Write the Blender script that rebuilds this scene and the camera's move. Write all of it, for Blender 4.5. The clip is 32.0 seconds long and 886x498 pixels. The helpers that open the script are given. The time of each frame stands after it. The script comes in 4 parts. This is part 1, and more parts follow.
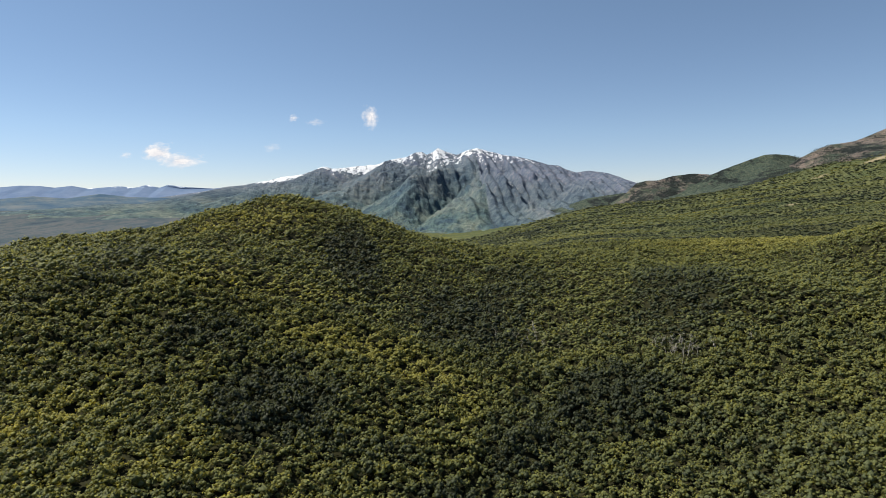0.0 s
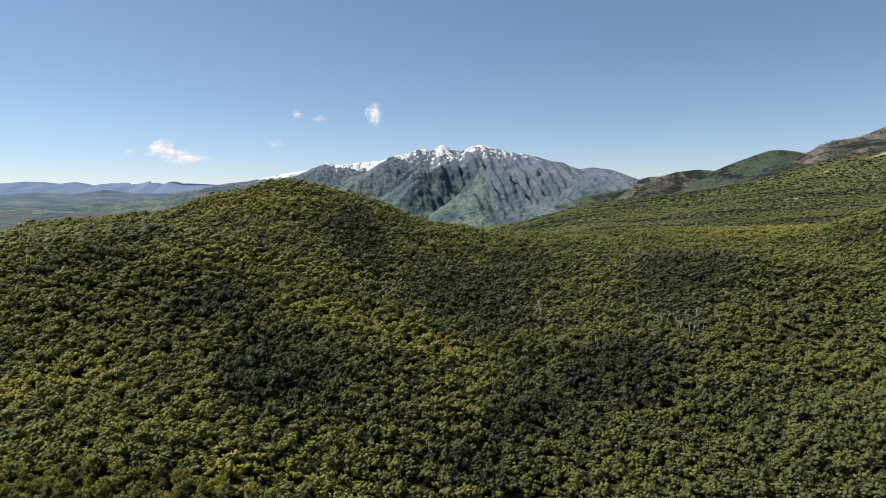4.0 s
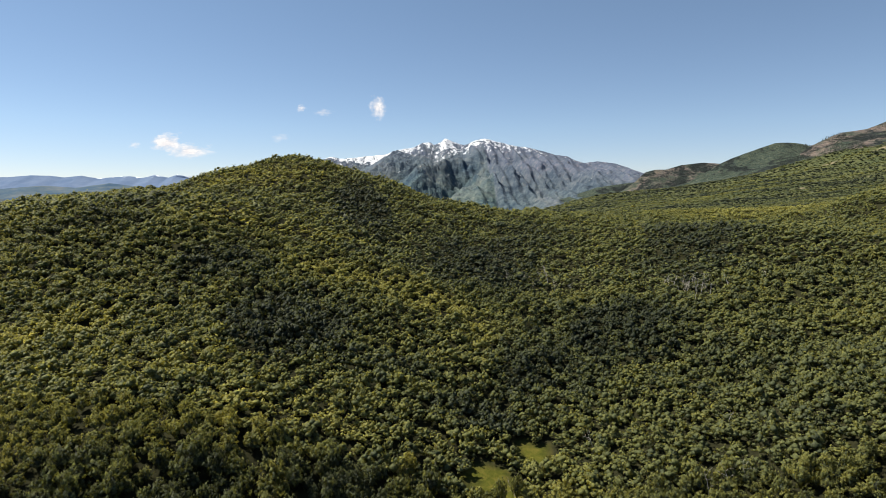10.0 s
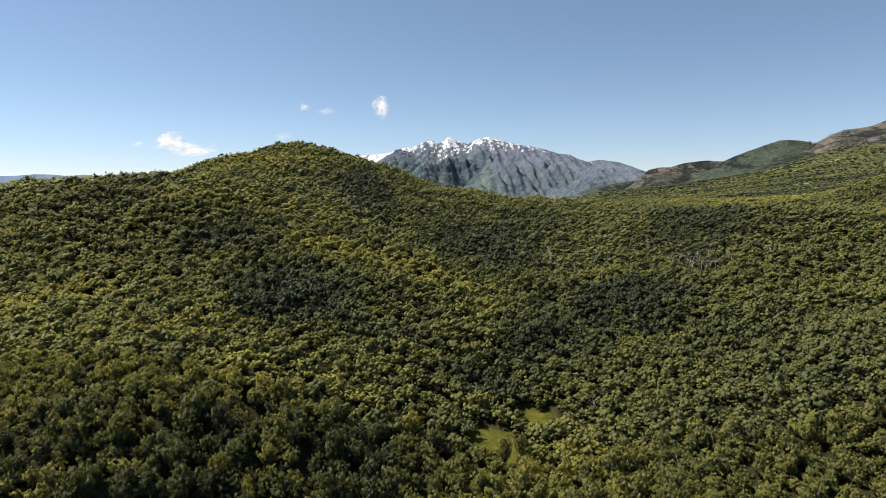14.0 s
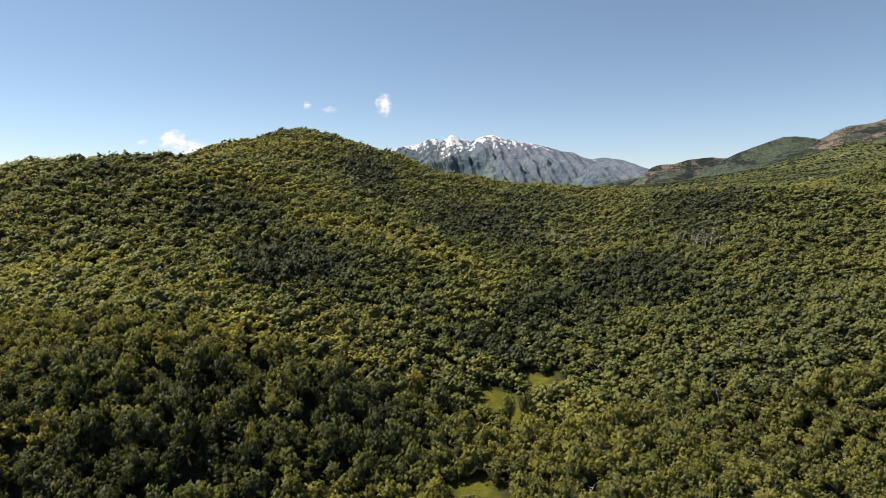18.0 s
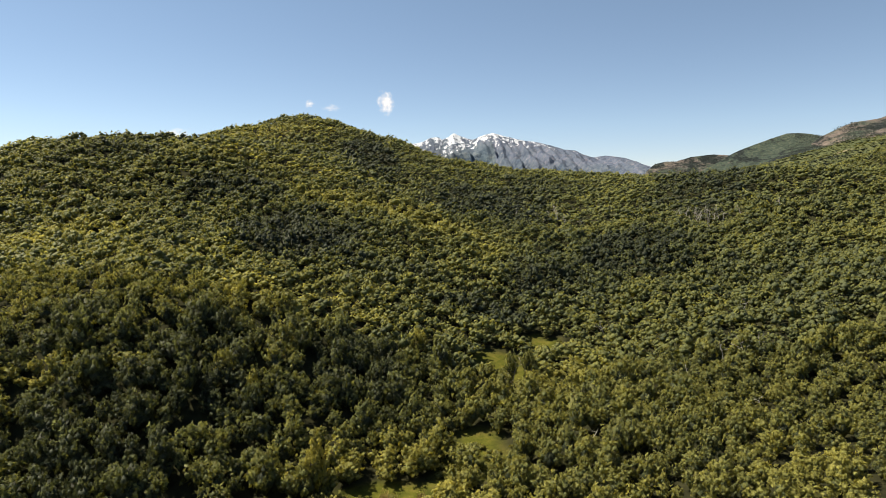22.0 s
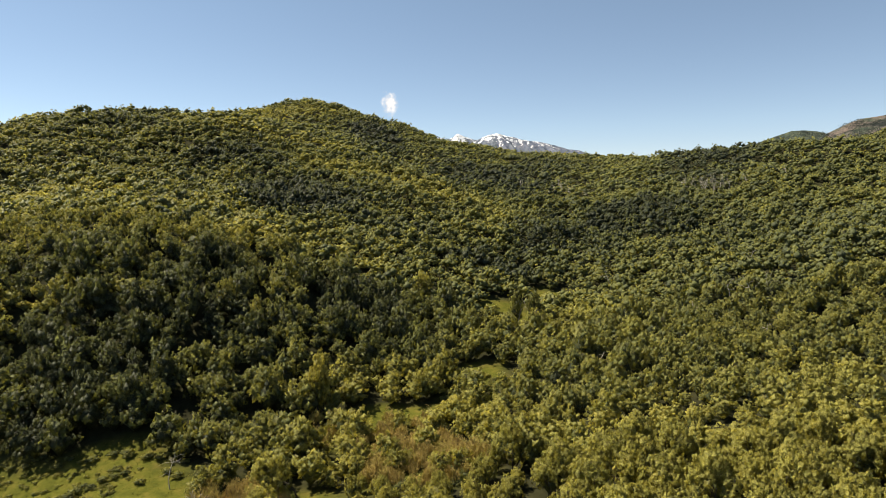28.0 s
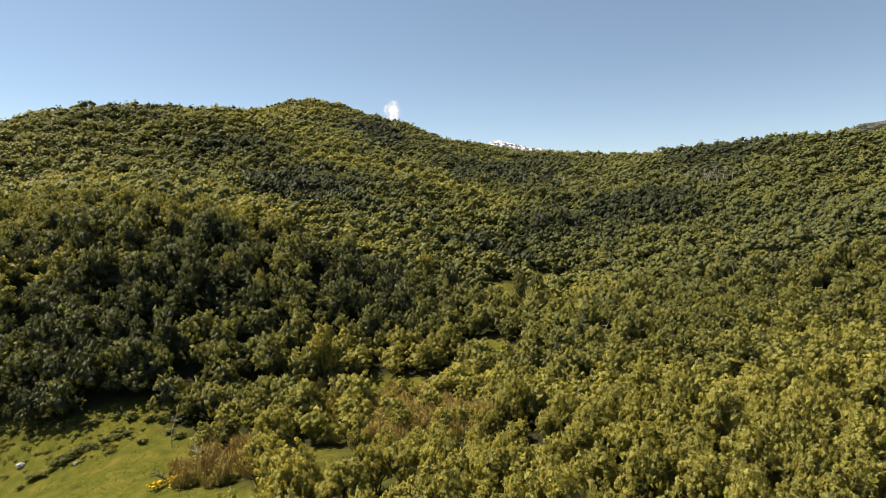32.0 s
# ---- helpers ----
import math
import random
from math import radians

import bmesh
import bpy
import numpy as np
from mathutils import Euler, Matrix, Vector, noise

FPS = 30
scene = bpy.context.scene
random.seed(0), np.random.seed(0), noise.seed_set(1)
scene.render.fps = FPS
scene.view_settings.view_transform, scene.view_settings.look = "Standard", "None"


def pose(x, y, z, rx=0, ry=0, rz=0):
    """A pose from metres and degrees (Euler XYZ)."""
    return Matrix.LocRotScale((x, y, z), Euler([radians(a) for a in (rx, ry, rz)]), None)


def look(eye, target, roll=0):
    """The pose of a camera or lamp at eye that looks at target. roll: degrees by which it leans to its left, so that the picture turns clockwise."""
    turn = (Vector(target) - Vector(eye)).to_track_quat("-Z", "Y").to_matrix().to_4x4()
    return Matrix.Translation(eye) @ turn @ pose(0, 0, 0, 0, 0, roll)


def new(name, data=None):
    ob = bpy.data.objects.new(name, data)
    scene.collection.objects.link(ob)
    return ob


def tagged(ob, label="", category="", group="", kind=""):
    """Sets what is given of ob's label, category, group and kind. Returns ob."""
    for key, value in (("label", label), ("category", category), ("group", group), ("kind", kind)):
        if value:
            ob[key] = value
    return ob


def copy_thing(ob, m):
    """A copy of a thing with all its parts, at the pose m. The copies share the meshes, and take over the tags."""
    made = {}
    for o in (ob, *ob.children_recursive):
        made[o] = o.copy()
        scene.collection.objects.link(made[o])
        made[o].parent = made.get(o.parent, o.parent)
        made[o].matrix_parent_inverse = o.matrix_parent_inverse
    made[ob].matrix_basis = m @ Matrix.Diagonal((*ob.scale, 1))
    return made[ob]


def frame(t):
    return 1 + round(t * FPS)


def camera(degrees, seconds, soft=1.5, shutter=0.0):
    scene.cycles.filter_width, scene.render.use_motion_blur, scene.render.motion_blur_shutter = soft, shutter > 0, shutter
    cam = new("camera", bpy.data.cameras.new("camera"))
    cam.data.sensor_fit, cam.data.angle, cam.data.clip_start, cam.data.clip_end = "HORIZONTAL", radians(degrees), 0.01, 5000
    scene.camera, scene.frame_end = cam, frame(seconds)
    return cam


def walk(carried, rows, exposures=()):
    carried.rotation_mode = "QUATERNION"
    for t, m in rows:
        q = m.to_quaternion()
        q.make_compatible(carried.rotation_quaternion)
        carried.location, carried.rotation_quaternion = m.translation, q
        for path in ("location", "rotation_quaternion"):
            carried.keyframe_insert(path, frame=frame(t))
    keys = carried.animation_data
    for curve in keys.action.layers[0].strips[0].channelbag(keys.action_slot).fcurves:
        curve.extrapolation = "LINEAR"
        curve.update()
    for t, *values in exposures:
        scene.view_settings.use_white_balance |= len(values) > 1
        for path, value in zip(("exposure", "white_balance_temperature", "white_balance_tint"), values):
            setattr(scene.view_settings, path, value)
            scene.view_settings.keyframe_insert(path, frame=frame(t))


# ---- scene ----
cam = camera(72.7, 32.0, 0.6)
ROWS = [
    (0.0, 0.97, 1.1, 100.73, 0.04, -5.026, 0.296),
    (0.5, 0.81, 1.03, 99.53, 0.072, -5.051, 0.283),
    (1.0, 0.67, 0.96, 98.27, 0.101, -5.074, 0.271),
    (1.5, 0.53, 0.89, 97.09, 0.13, -5.098, 0.26),
    (2.0, 0.4, 0.82, 95.83, 0.163, -5.124, 0.25),
    (2.5, 0.27, 0.75, 94.63, 0.202, -5.153, 0.24),
    (3.0, 0.15, 0.69, 93.45, 0.251, -5.185, 0.23),
    (3.5, 0.04, 0.62, 92.23, 0.3, -5.214, 0.222),
    (5.5, -0.37, 0.35, 87.58, 0.437, -5.291, 0.193),
    (6.0, -0.46, 0.29, 86.37, 0.47, -5.322, 0.187),
    (6.5, -0.54, 0.22, 85.18, 0.502, -5.364, 0.182),
    (7.0, -0.62, 0.16, 83.99, 0.533, -5.409, 0.178),
    (7.5, -0.7, 0.09, 82.86, 0.566, -5.456, 0.174),
    (8.0, -0.77, 0.03, 81.65, 0.6, -5.503, 0.171),
    (8.5, -0.84, -0.03, 80.47, 0.636, -5.55, 0.169),
    (9.0, -0.9, -0.1, 79.27, 0.669, -5.591, 0.167),
    (9.5, -0.96, -0.16, 78.08, 0.699, -5.62, 0.166),
    (10.0, -1.01, -0.22, 76.93, 0.726, -5.635, 0.165),
    (10.5, -1.06, -0.28, 75.72, 0.751, -5.64, 0.165),
    (11.0, -1.11, -0.34, 74.57, 0.777, -5.641, 0.166),
    (11.5, -1.15, -0.4, 73.41, 0.805, -5.642, 0.167),
    (12.0, -1.19, -0.46, 72.23, 0.836, -5.643, 0.169),
    (12.5, -1.23, -0.52, 71.03, 0.871, -5.645, 0.171),
    (13.0, -1.26, -0.58, 69.86, 0.91, -5.648, 0.174),
    (13.5, -1.29, -0.64, 68.68, 0.953, -5.649, 0.178),
    (14.0, -1.32, -0.7, 67.5, 0.996, -5.647, 0.183),
    (14.5, -1.35, -0.76, 66.33, 1.036, -5.642, 0.188),
    (16.5, -1.43, -0.98, 61.71, 1.179, -5.664, 0.214),
    (17.0, -1.44, -1.04, 60.54, 1.214, -5.68, 0.222),
    (17.5, -1.45, -1.09, 59.34, 1.248, -5.704, 0.231),
    (18.0, -1.46, -1.15, 58.18, 1.281, -5.725, 0.24),
    (18.5, -1.47, -1.2, 56.96, 1.314, -5.737, 0.25),
    (19.0, -1.48, -1.25, 55.81, 1.347, -5.741, 0.261),
    (19.5, -1.49, -1.31, 54.65, 1.378, -5.736, 0.272),
    (20.0, -1.5, -1.36, 53.49, 1.406, -5.727, 0.284),
    (20.5, -1.5, -1.41, 52.28, 1.432, -5.723, 0.296),
    (21.0, -1.51, -1.46, 51.13, 1.454, -5.729, 0.31),
    (21.5, -1.51, -1.51, 49.93, 1.473, -5.747, 0.323),
    (22.0, -1.51, -1.56, 48.74, 1.49, -5.767, 0.338),
    (22.5, -1.51, -1.61, 47.6, 1.51, -5.779, 0.353),
    (23.0, -1.52, -1.66, 46.4, 1.538, -5.777, 0.368),
    (23.5, -1.52, -1.71, 45.21, 1.573, -5.766, 0.385),
    (24.0, -1.52, -1.76, 44.0, 1.612, -5.753, 0.401),
    (24.5, -1.52, -1.81, 42.84, 1.649, -5.746, 0.419),
    (25.0, -1.53, -1.86, 41.67, 1.681, -5.745, 0.437),
    (25.5, -1.53, -1.9, 40.49, 1.713, -5.734, 0.456),
    (27.5, -1.55, -2.09, 36.38, 1.86, -5.598, 0.537),
    (28.0, -1.56, -2.13, 35.46, 1.884, -5.565, 0.559),
    (28.5, -1.56, -2.18, 34.58, 1.91, -5.525, 0.581),
    (29.0, -1.57, -2.22, 33.73, 1.948, -5.47, 0.604),
    (29.5, -1.59, -2.27, 32.92, 1.996, -5.393, 0.628),
    (30.0, -1.6, -2.31, 32.15, 2.044, -5.295, 0.652),
    (30.5, -1.61, -2.35, 31.39, 2.085, -5.182, 0.677),
    (31.0, -1.63, -2.4, 30.68, 2.113, -5.063, 0.703),
    (31.5, -1.65, -2.44, 30.01, 2.128, -4.944, 0.729),
    (32.0, -1.67, -2.48, 29.35, 2.133, -4.83, 0.756),
]
walk(cam, [(t, pose(x, y, z, 90 + pitch, roll, yaw)) for t, x, y, z, yaw, pitch, roll in ROWS],
     [(0.0, 0.62, 6500, 10), (13.0, 0.78, 6700, 10), (32.0, 1.06, 7500, 10)])

# ---- daylight: sun ahead to the left, clear sky ----
SUN_EL, SUN_AZ = radians(55), radians(-72)      # azimuth from straight ahead (+y), minus is to the left
world = bpy.data.worlds.new("sky")
scene.world = world
world.use_nodes = True
wn = world.node_tree
sky = wn.nodes.new("ShaderNodeTexSky")
sky.sky_type, sky.sun_disc = "NISHITA", False
sky.sun_elevation, sky.sun_rotation = SUN_EL, SUN_AZ
sky.altitude, sky.air_density, sky.dust_density, sky.ozone_density = 4500, 1.05, 0.12, 1.6
cool = wn.nodes.new("ShaderNodeMix")
cool.data_type, cool.blend_type = "RGBA", "MULTIPLY"
cool.inputs["Factor"].default_value, cool.inputs["B"].default_value = 1.0, (1.04, 1.0, 0.93, 1)
wn.links.new(sky.outputs[0], cool.inputs["A"])
way = wn.nodes.new("ShaderNodeTexCoord")
part_of = wn.nodes.new("ShaderNodeSeparateXYZ")
wn.links.new(way.outputs["Generated"], part_of.inputs[0])
air = wn.nodes.new("ShaderNodeValToRGB")        # dry haze takes the green out of the low sky
air.color_ramp.elements[0].position, air.color_ramp.elements[0].color = 0.0, (0.76, 0.68, 0.69, 1)
air.color_ramp.elements[1].position, air.color_ramp.elements[1].color = 0.30, (1.03, 1.0, 0.90, 1)
mid_air = air.color_ramp.elements.new(0.10)
mid_air.color = (0.90, 0.86, 0.81, 1)
wn.links.new(part_of.outputs[2], air.inputs[0])
wn.links.new(air.outputs[0], cool.inputs["B"])
wn.links.new(cool.outputs["Result"], wn.nodes["Background"].inputs[0])
wn.nodes["Background"].inputs[1].default_value = 0.092
sun = new("sun", bpy.data.lights.new("sun", "SUN"))
sun.data.energy, sun.data.angle, sun.data.color = 5.0, radians(0.53), (1.0, 0.93, 0.80)
sun_way = Vector((math.sin(SUN_AZ) * math.cos(SUN_EL), math.cos(SUN_AZ) * math.cos(SUN_EL), math.sin(SUN_EL)))
sun.matrix_world = look(sun_way * 300, (0, 0, 0))

RNG = np.random.default_rng(7)


# ---- materials ----
def material(name, rough=0.8):
    m = bpy.data.materials.new(name)
    m.use_nodes = True
    b = m.node_tree.nodes["Principled BSDF"]
    b.inputs["Roughness"].default_value = rough
    b.inputs["Specular IOR Level"].default_value = 0.25
    return m, m.node_tree, b


def noise_node(tree, scale, detail=4.0, rough=0.55, stretch=None):
    geo = tree.nodes.new("ShaderNodeNewGeometry")
    n = tree.nodes.new("ShaderNodeTexNoise")
    n.inputs["Scale"].default_value, n.inputs["Detail"].default_value, n.inputs["Roughness"].default_value = scale, detail, rough
    src = geo.outputs["Position"]
    if stretch:
        mp = tree.nodes.new("ShaderNodeMapping")
        mp.inputs["Scale"].default_value = stretch
        tree.links.new(src, mp.inputs[0])
        src = mp.outputs[0]
    tree.links.new(src, n.inputs["Vector"])
    return n.outputs["Fac"]


def ramp(tree, fac, stops):
    r = tree.nodes.new("ShaderNodeValToRGB")
    el = r.color_ramp.elements
    while len(el) < len(stops):
        el.new(0.5)
    for e, (p, c) in zip(el, stops):
        e.position, e.color = p, (*c, 1)
    tree.links.new(fac, r.inputs[0])
    return r.outputs[0]


def mix(tree, fac, a, b, how="MIX"):
    m = tree.nodes.new("ShaderNodeMix")
    m.data_type, m.blend_type = "RGBA", how
    for sock, v in ((m.inputs["Factor"], fac), (m.inputs["A"], a), (m.inputs["B"], b)):
        if isinstance(v, bpy.types.NodeSocket):
            tree.links.new(v, sock)
        elif sock.name == "Factor":
            sock.default_value = v
        else:
            sock.default_value = (*v, 1)
    return m.outputs["Result"]


def maths(tree, op, a, b=0.0, clamp=False):
    m = tree.nodes.new("ShaderNodeMath")
    m.operation, m.use_clamp = op, clamp
    for i, v in enumerate((a, b)):
        if isinstance(v, bpy.types.NodeSocket):
            tree.links.new(v, m.inputs[i])
        else:
            m.inputs[i].default_value = v
    return m.outputs[0]


def leaf_material(name, grain=2.6, glow=0.34, rough_coat=1.4, gaps=0.0, cut_at=0.6):
    """Leaves: the tint runs from dark maple green to yellow oak green, from tree to tree, lobe to lobe and spray to
    spray; it also carries painted shade.
    """
    m, t, b = material(name, 0.55)
    b.inputs["Specular IOR Level"].default_value = 0.14
    at = t.nodes.new("ShaderNodeAttribute")
    at.attribute_name = "tint"
    info = t.nodes.new("ShaderNodeObjectInfo")
    geo = t.nodes.new("ShaderNodeNewGeometry")
    v = maths(t, "ADD", at.outputs["Fac"], maths(t, "MULTIPLY", maths(t, "SUBTRACT", geo.outputs["Random Per Island"], 0.5), 0.09))
    v = maths(t, "ADD", v, maths(t, "MULTIPLY", maths(t, "SUBTRACT", info.outputs["Random"], 0.5), 0.20), True)
    col = ramp(t, v, [(0.0, (0.042, 0.052, 0.034)), (0.2, (0.080, 0.095, 0.049)), (0.4, (0.132, 0.146, 0.055)), (0.6, (0.180, 0.184, 0.060)), (0.8, (0.238, 0.234, 0.068)), (1.0, (0.296, 0.280, 0.080))])
    fine = noise_node(t, grain, 4.0, 0.75)
    col = mix(t, 1.0, col, ramp(t, fine, [(0.34, (0.48, 0.48, 0.48)), (0.66, (1.46, 1.46, 1.38))]), "MULTIPLY")
    t.links.new(col, b.inputs["Base Color"])
    puff = t.nodes.new("ShaderNodeAttribute")
    puff.attribute_name = "puff"
    turn = t.nodes.new("ShaderNodeVectorTransform")
    turn.vector_type, turn.convert_from, turn.convert_to = "NORMAL", "OBJECT", "WORLD"
    t.links.new(puff.outputs["Vector"], turn.inputs[0])
    leafy = t.nodes.new("ShaderNodeTexNoise")      # every leaf lies its own way
    leafy.inputs["Scale"].default_value, leafy.inputs["Detail"].default_value, leafy.inputs["Roughness"].default_value = grain * 1.7, 3.0, 0.7
    t.links.new(geo.outputs["Position"], leafy.inputs["Vector"])
    total = turn.outputs[0]
    for source, less, scale in ((geo.outputs["Normal"], 0.0, 0.30), (leafy.outputs["Color"], 0.5, rough_coat)):
        off = t.nodes.new("ShaderNodeVectorMath")
        off.operation = "SUBTRACT"
        off.inputs[1].default_value = (less,) * 3
        t.links.new(source, off.inputs[0])
        by = t.nodes.new("ShaderNodeVectorMath")
        by.operation = "SCALE"
        by.inputs["Scale"].default_value = scale
        t.links.new(off.outputs[0], by.inputs[0])
        both = t.nodes.new("ShaderNodeVectorMath")
        t.links.new(total, both.inputs[0])
        t.links.new(by.outputs[0], both.inputs[1])
        total = both.outputs[0]
    one = t.nodes.new("ShaderNodeVectorMath")
    one.operation = "NORMALIZE"
    t.links.new(total, one.inputs[0])
    t.links.new(one.outputs[0], b.inputs["Normal"])
    tr = t.nodes.new("ShaderNodeBsdfTranslucent")
    t.links.new(mix(t, 1.0, col, (1.38, 1.22, 0.42), "MULTIPLY"), tr.inputs["Color"])
    ms = t.nodes.new("ShaderNodeMixShader")
    ms.inputs[0].default_value = glow
    t.links.new(b.outputs[0], ms.inputs[1])
    t.links.new(tr.outputs[0], ms.inputs[2])
    out = ms.outputs[0]
    if gaps:        # single leaves with air between them; the core of a crown stays dense
        vor = t.nodes.new("ShaderNodeTexVoronoi")
        vor.inputs["Scale"].default_value = gaps
        t.links.new(geo.outputs["Position"], vor.inputs["Vector"])
        dense = t.nodes.new("ShaderNodeVectorMath")
        dense.operation = "LENGTH"
        t.links.new(puff.outputs["Vector"], dense.inputs[0])
        leaf = maths(t, "MAXIMUM", maths(t, "LESS_THAN", vor.outputs["Distance"], cut_at), maths(t, "GREATER_THAN", dense.outputs["Value"], 1.5))
        clear = t.nodes.new("ShaderNodeBsdfTransparent")
        cut = t.nodes.new("ShaderNodeMixShader")
        t.links.new(leaf, cut.inputs[0])
        t.links.new(clear.outputs[0], cut.inputs[1])
        t.links.new(out, cut.inputs[2])
        out = cut.outputs[0]
    t.links.new(out, t.nodes["Material Output"].inputs[0])
    return m


LEAF_NEAR = leaf_material("near_leaves", 5.0, 0.36, gaps=10.0, cut_at=0.58)
LEAF_WOOD = leaf_material("brook_wood_leaves", 3.4, gaps=6.5, cut_at=0.62)
LEAF_MID = leaf_material("hillside_leaves", 2.2)
LEAF_FAR = leaf_material("hilltop_leaves", 1.3)

BARK, kt, kb = material("dark_bark", 0.9)
kt.links.new(ramp(kt, noise_node(kt, 6.0, 4.0, 0.7, (1, 1, 0.2)), [(0.3, (0.035, 0.028, 0.022)), (0.7, (0.11, 0.09, 0.07))]), kb.inputs["Base Color"])
PALE, pt, pb = material("bleached_wood", 0.85)
pt.links.new(ramp(pt, noise_node(pt, 5.0, 4.0, 0.7, (1, 1, 0.25)), [(0.3, (0.20, 0.18, 0.15)), (0.7, (0.48, 0.45, 0.39))]), pb.inputs["Base Color"])
TWIG, tt, tb = material("brown_twigs", 0.9)
geo = tt.nodes.new("ShaderNodeNewGeometry")
info = tt.nodes.new("ShaderNodeObjectInfo")
tt.links.new(ramp(tt, maths(tt, "ADD", maths(tt, "MULTIPLY", geo.outputs["Random Per Island"], 0.55), maths(tt, "MULTIPLY", info.outputs["Random"], 0.45)),
                  [(0.1, (0.230, 0.170, 0.070)), (0.5, (0.380, 0.285, 0.090)), (0.9, (0.380, 0.340, 0.090))]), tb.inputs["Base Color"])
STONE, st, sb = material("pale_boulder", 0.9)
st.links.new(ramp(st, noise_node(st, 3.0, 5.0, 0.7), [(0.3, (0.20, 0.19, 0.18)), (0.6, (0.40, 0.385, 0.36))]), sb.inputs["Base Color"])
BLOOM, bt, bb = material("yellow_blossom", 0.8)
bt.links.new(ramp(bt, noise_node(bt, 4.0, 4.0, 0.7), [(0.35, (0.30, 0.22, 0.02)), (0.65, (0.62, 0.43, 0.02))]), bb.inputs["Base Color"])
GRASS, qt, qb = material("grass_blades", 0.8)
qb.inputs["Specular IOR Level"].default_value = 0.04
geo = qt.nodes.new("ShaderNodeNewGeometry")
qt.links.new(mix(qt, 0.5, ramp(qt, geo.outputs["Random Per Island"], [(0.0, (0.070, 0.082, 0.016)), (0.6, (0.110, 0.114, 0.020)), (1.0, (0.170, 0.145, 0.036))]),
                 ramp(qt, noise_node(qt, 0.12, 4.0), [(0.35, (0.062, 0.076, 0.014)), (0.65, (0.130, 0.118, 0.022))])), qb.inputs["Base Color"])

thin = qt.nodes.new("ShaderNodeBsdfTranslucent")      # light shines through the blades
qt.links.new(qb.inputs["Base Color"].links[0].from_socket, thin.inputs["Color"])
blade = qt.nodes.new("ShaderNodeMixShader")
qt.links.new(qb.outputs[0], blade.inputs[1])
qt.links.new(thin.outputs[0], blade.inputs[2])
qt.links.new(blade.outputs[0], qt.nodes["Material Output"].inputs[0])

GROUND, gt, gb = material("meadow_and_forest_floor", 0.95)
gb.inputs["Specular IOR Level"].default_value = 0.04
g1 = noise_node(gt, 0.5, 6.0, 0.65)
g2 = noise_node(gt, 0.03, 4.0)
grass = ramp(gt, g1, [(0.28, (0.042, 0.050, 0.009)), (0.5, (0.078, 0.082, 0.014)), (0.72, (0.132, 0.110, 0.026))])
soil = ramp(gt, g1, [(0.3, (0.014, 0.015, 0.008)), (0.7, (0.034, 0.034, 0.016))])
at = gt.nodes.new("ShaderNodeAttribute")
at.attribute_name = "meadow"
near_land = mix(gt, at.outputs["Fac"], soil, grass)
at = gt.nodes.new("ShaderNodeAttribute")
at.attribute_name = "plain"
# field colours of the far plain with blue haze mixed in
hazed_fields = ramp(gt, noise_node(gt, 0.006, 6.0, 0.75, (1, 0.35, 1)), [(0.35, (0.028, 0.044, 0.064)), (0.46, (0.052, 0.072, 0.084)), (0.54, (0.086, 0.092, 0.098)), (0.60, (0.044, 0.064, 0.078)), (0.70, (0.074, 0.088, 0.096))])
near_land = mix(gt, at.outputs["Fac"], near_land, hazed_fields)
at = gt.nodes.new("ShaderNodeAttribute")
at.attribute_name = "scrub"
bush = noise_node(gt, 0.13, 5.0, 0.7)
cover = mix(gt, ramp(gt, noise_node(gt, 0.010, 5.0, 0.7, (0.25, 1.2, 1)), [(0.4, (0, 0, 0)), (0.6, (1, 1, 1))]),
            ramp(gt, bush, [(0.38, (0.034, 0.048, 0.026)), (0.5, (0.062, 0.078, 0.036)), (0.66, (0.104, 0.112, 0.048))]),
            ramp(gt, bush, [(0.38, (0.052, 0.064, 0.030)), (0.5, (0.098, 0.106, 0.044)), (0.66, (0.150, 0.146, 0.062))]))
dry = gt.nodes.new("ShaderNodeAttribute")
dry.attribute_name = "dry"
cover = mix(gt, dry.outputs["Fac"], cover, ramp(gt, bush, [(0.35, (0.180, 0.150, 0.095)), (0.65, (0.340, 0.285, 0.190))]))
gt.links.new(mix(gt, at.outputs["Fac"], near_land, cover), gb.inputs["Base Color"])
gbump = gt.nodes.new("ShaderNodeBump")
gbump.inputs["Strength"].default_value, gbump.inputs["Distance"].default_value = 0.6, 0.3
gt.links.new(maths(gt, "ADD", noise_node(gt, 1.6, 5.0, 0.7), maths(gt, "MULTIPLY", maths(gt, "MULTIPLY", bush, at.outputs["Fac"]), 30.0)), gbump.inputs["Height"])
gt.links.new(gbump.outputs[0], gb.inputs["Normal"])

ROCK, rt, rb = material("hazed_rock_and_snow", 0.95)
r1 = noise_node(rt, 0.0045, 6.0, 0.65)
r2 = noise_node(rt, 0.030, 6.0, 0.75)
gully = noise_node(rt, 1.0, 5.0, 0.65, (0.034, 0.010, 0.007))
# rock and scrub are shifted to blue to paint in the distance haze
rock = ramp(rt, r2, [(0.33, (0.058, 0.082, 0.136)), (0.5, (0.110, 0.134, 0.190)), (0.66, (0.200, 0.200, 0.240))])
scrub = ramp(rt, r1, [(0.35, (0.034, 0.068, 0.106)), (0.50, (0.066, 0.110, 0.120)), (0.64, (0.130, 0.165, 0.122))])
at = rt.nodes.new("ShaderNodeAttribute")
at.attribute_name = "bare"
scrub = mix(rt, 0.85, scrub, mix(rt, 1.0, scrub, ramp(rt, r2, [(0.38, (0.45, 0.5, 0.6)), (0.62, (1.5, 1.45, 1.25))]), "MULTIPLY"))
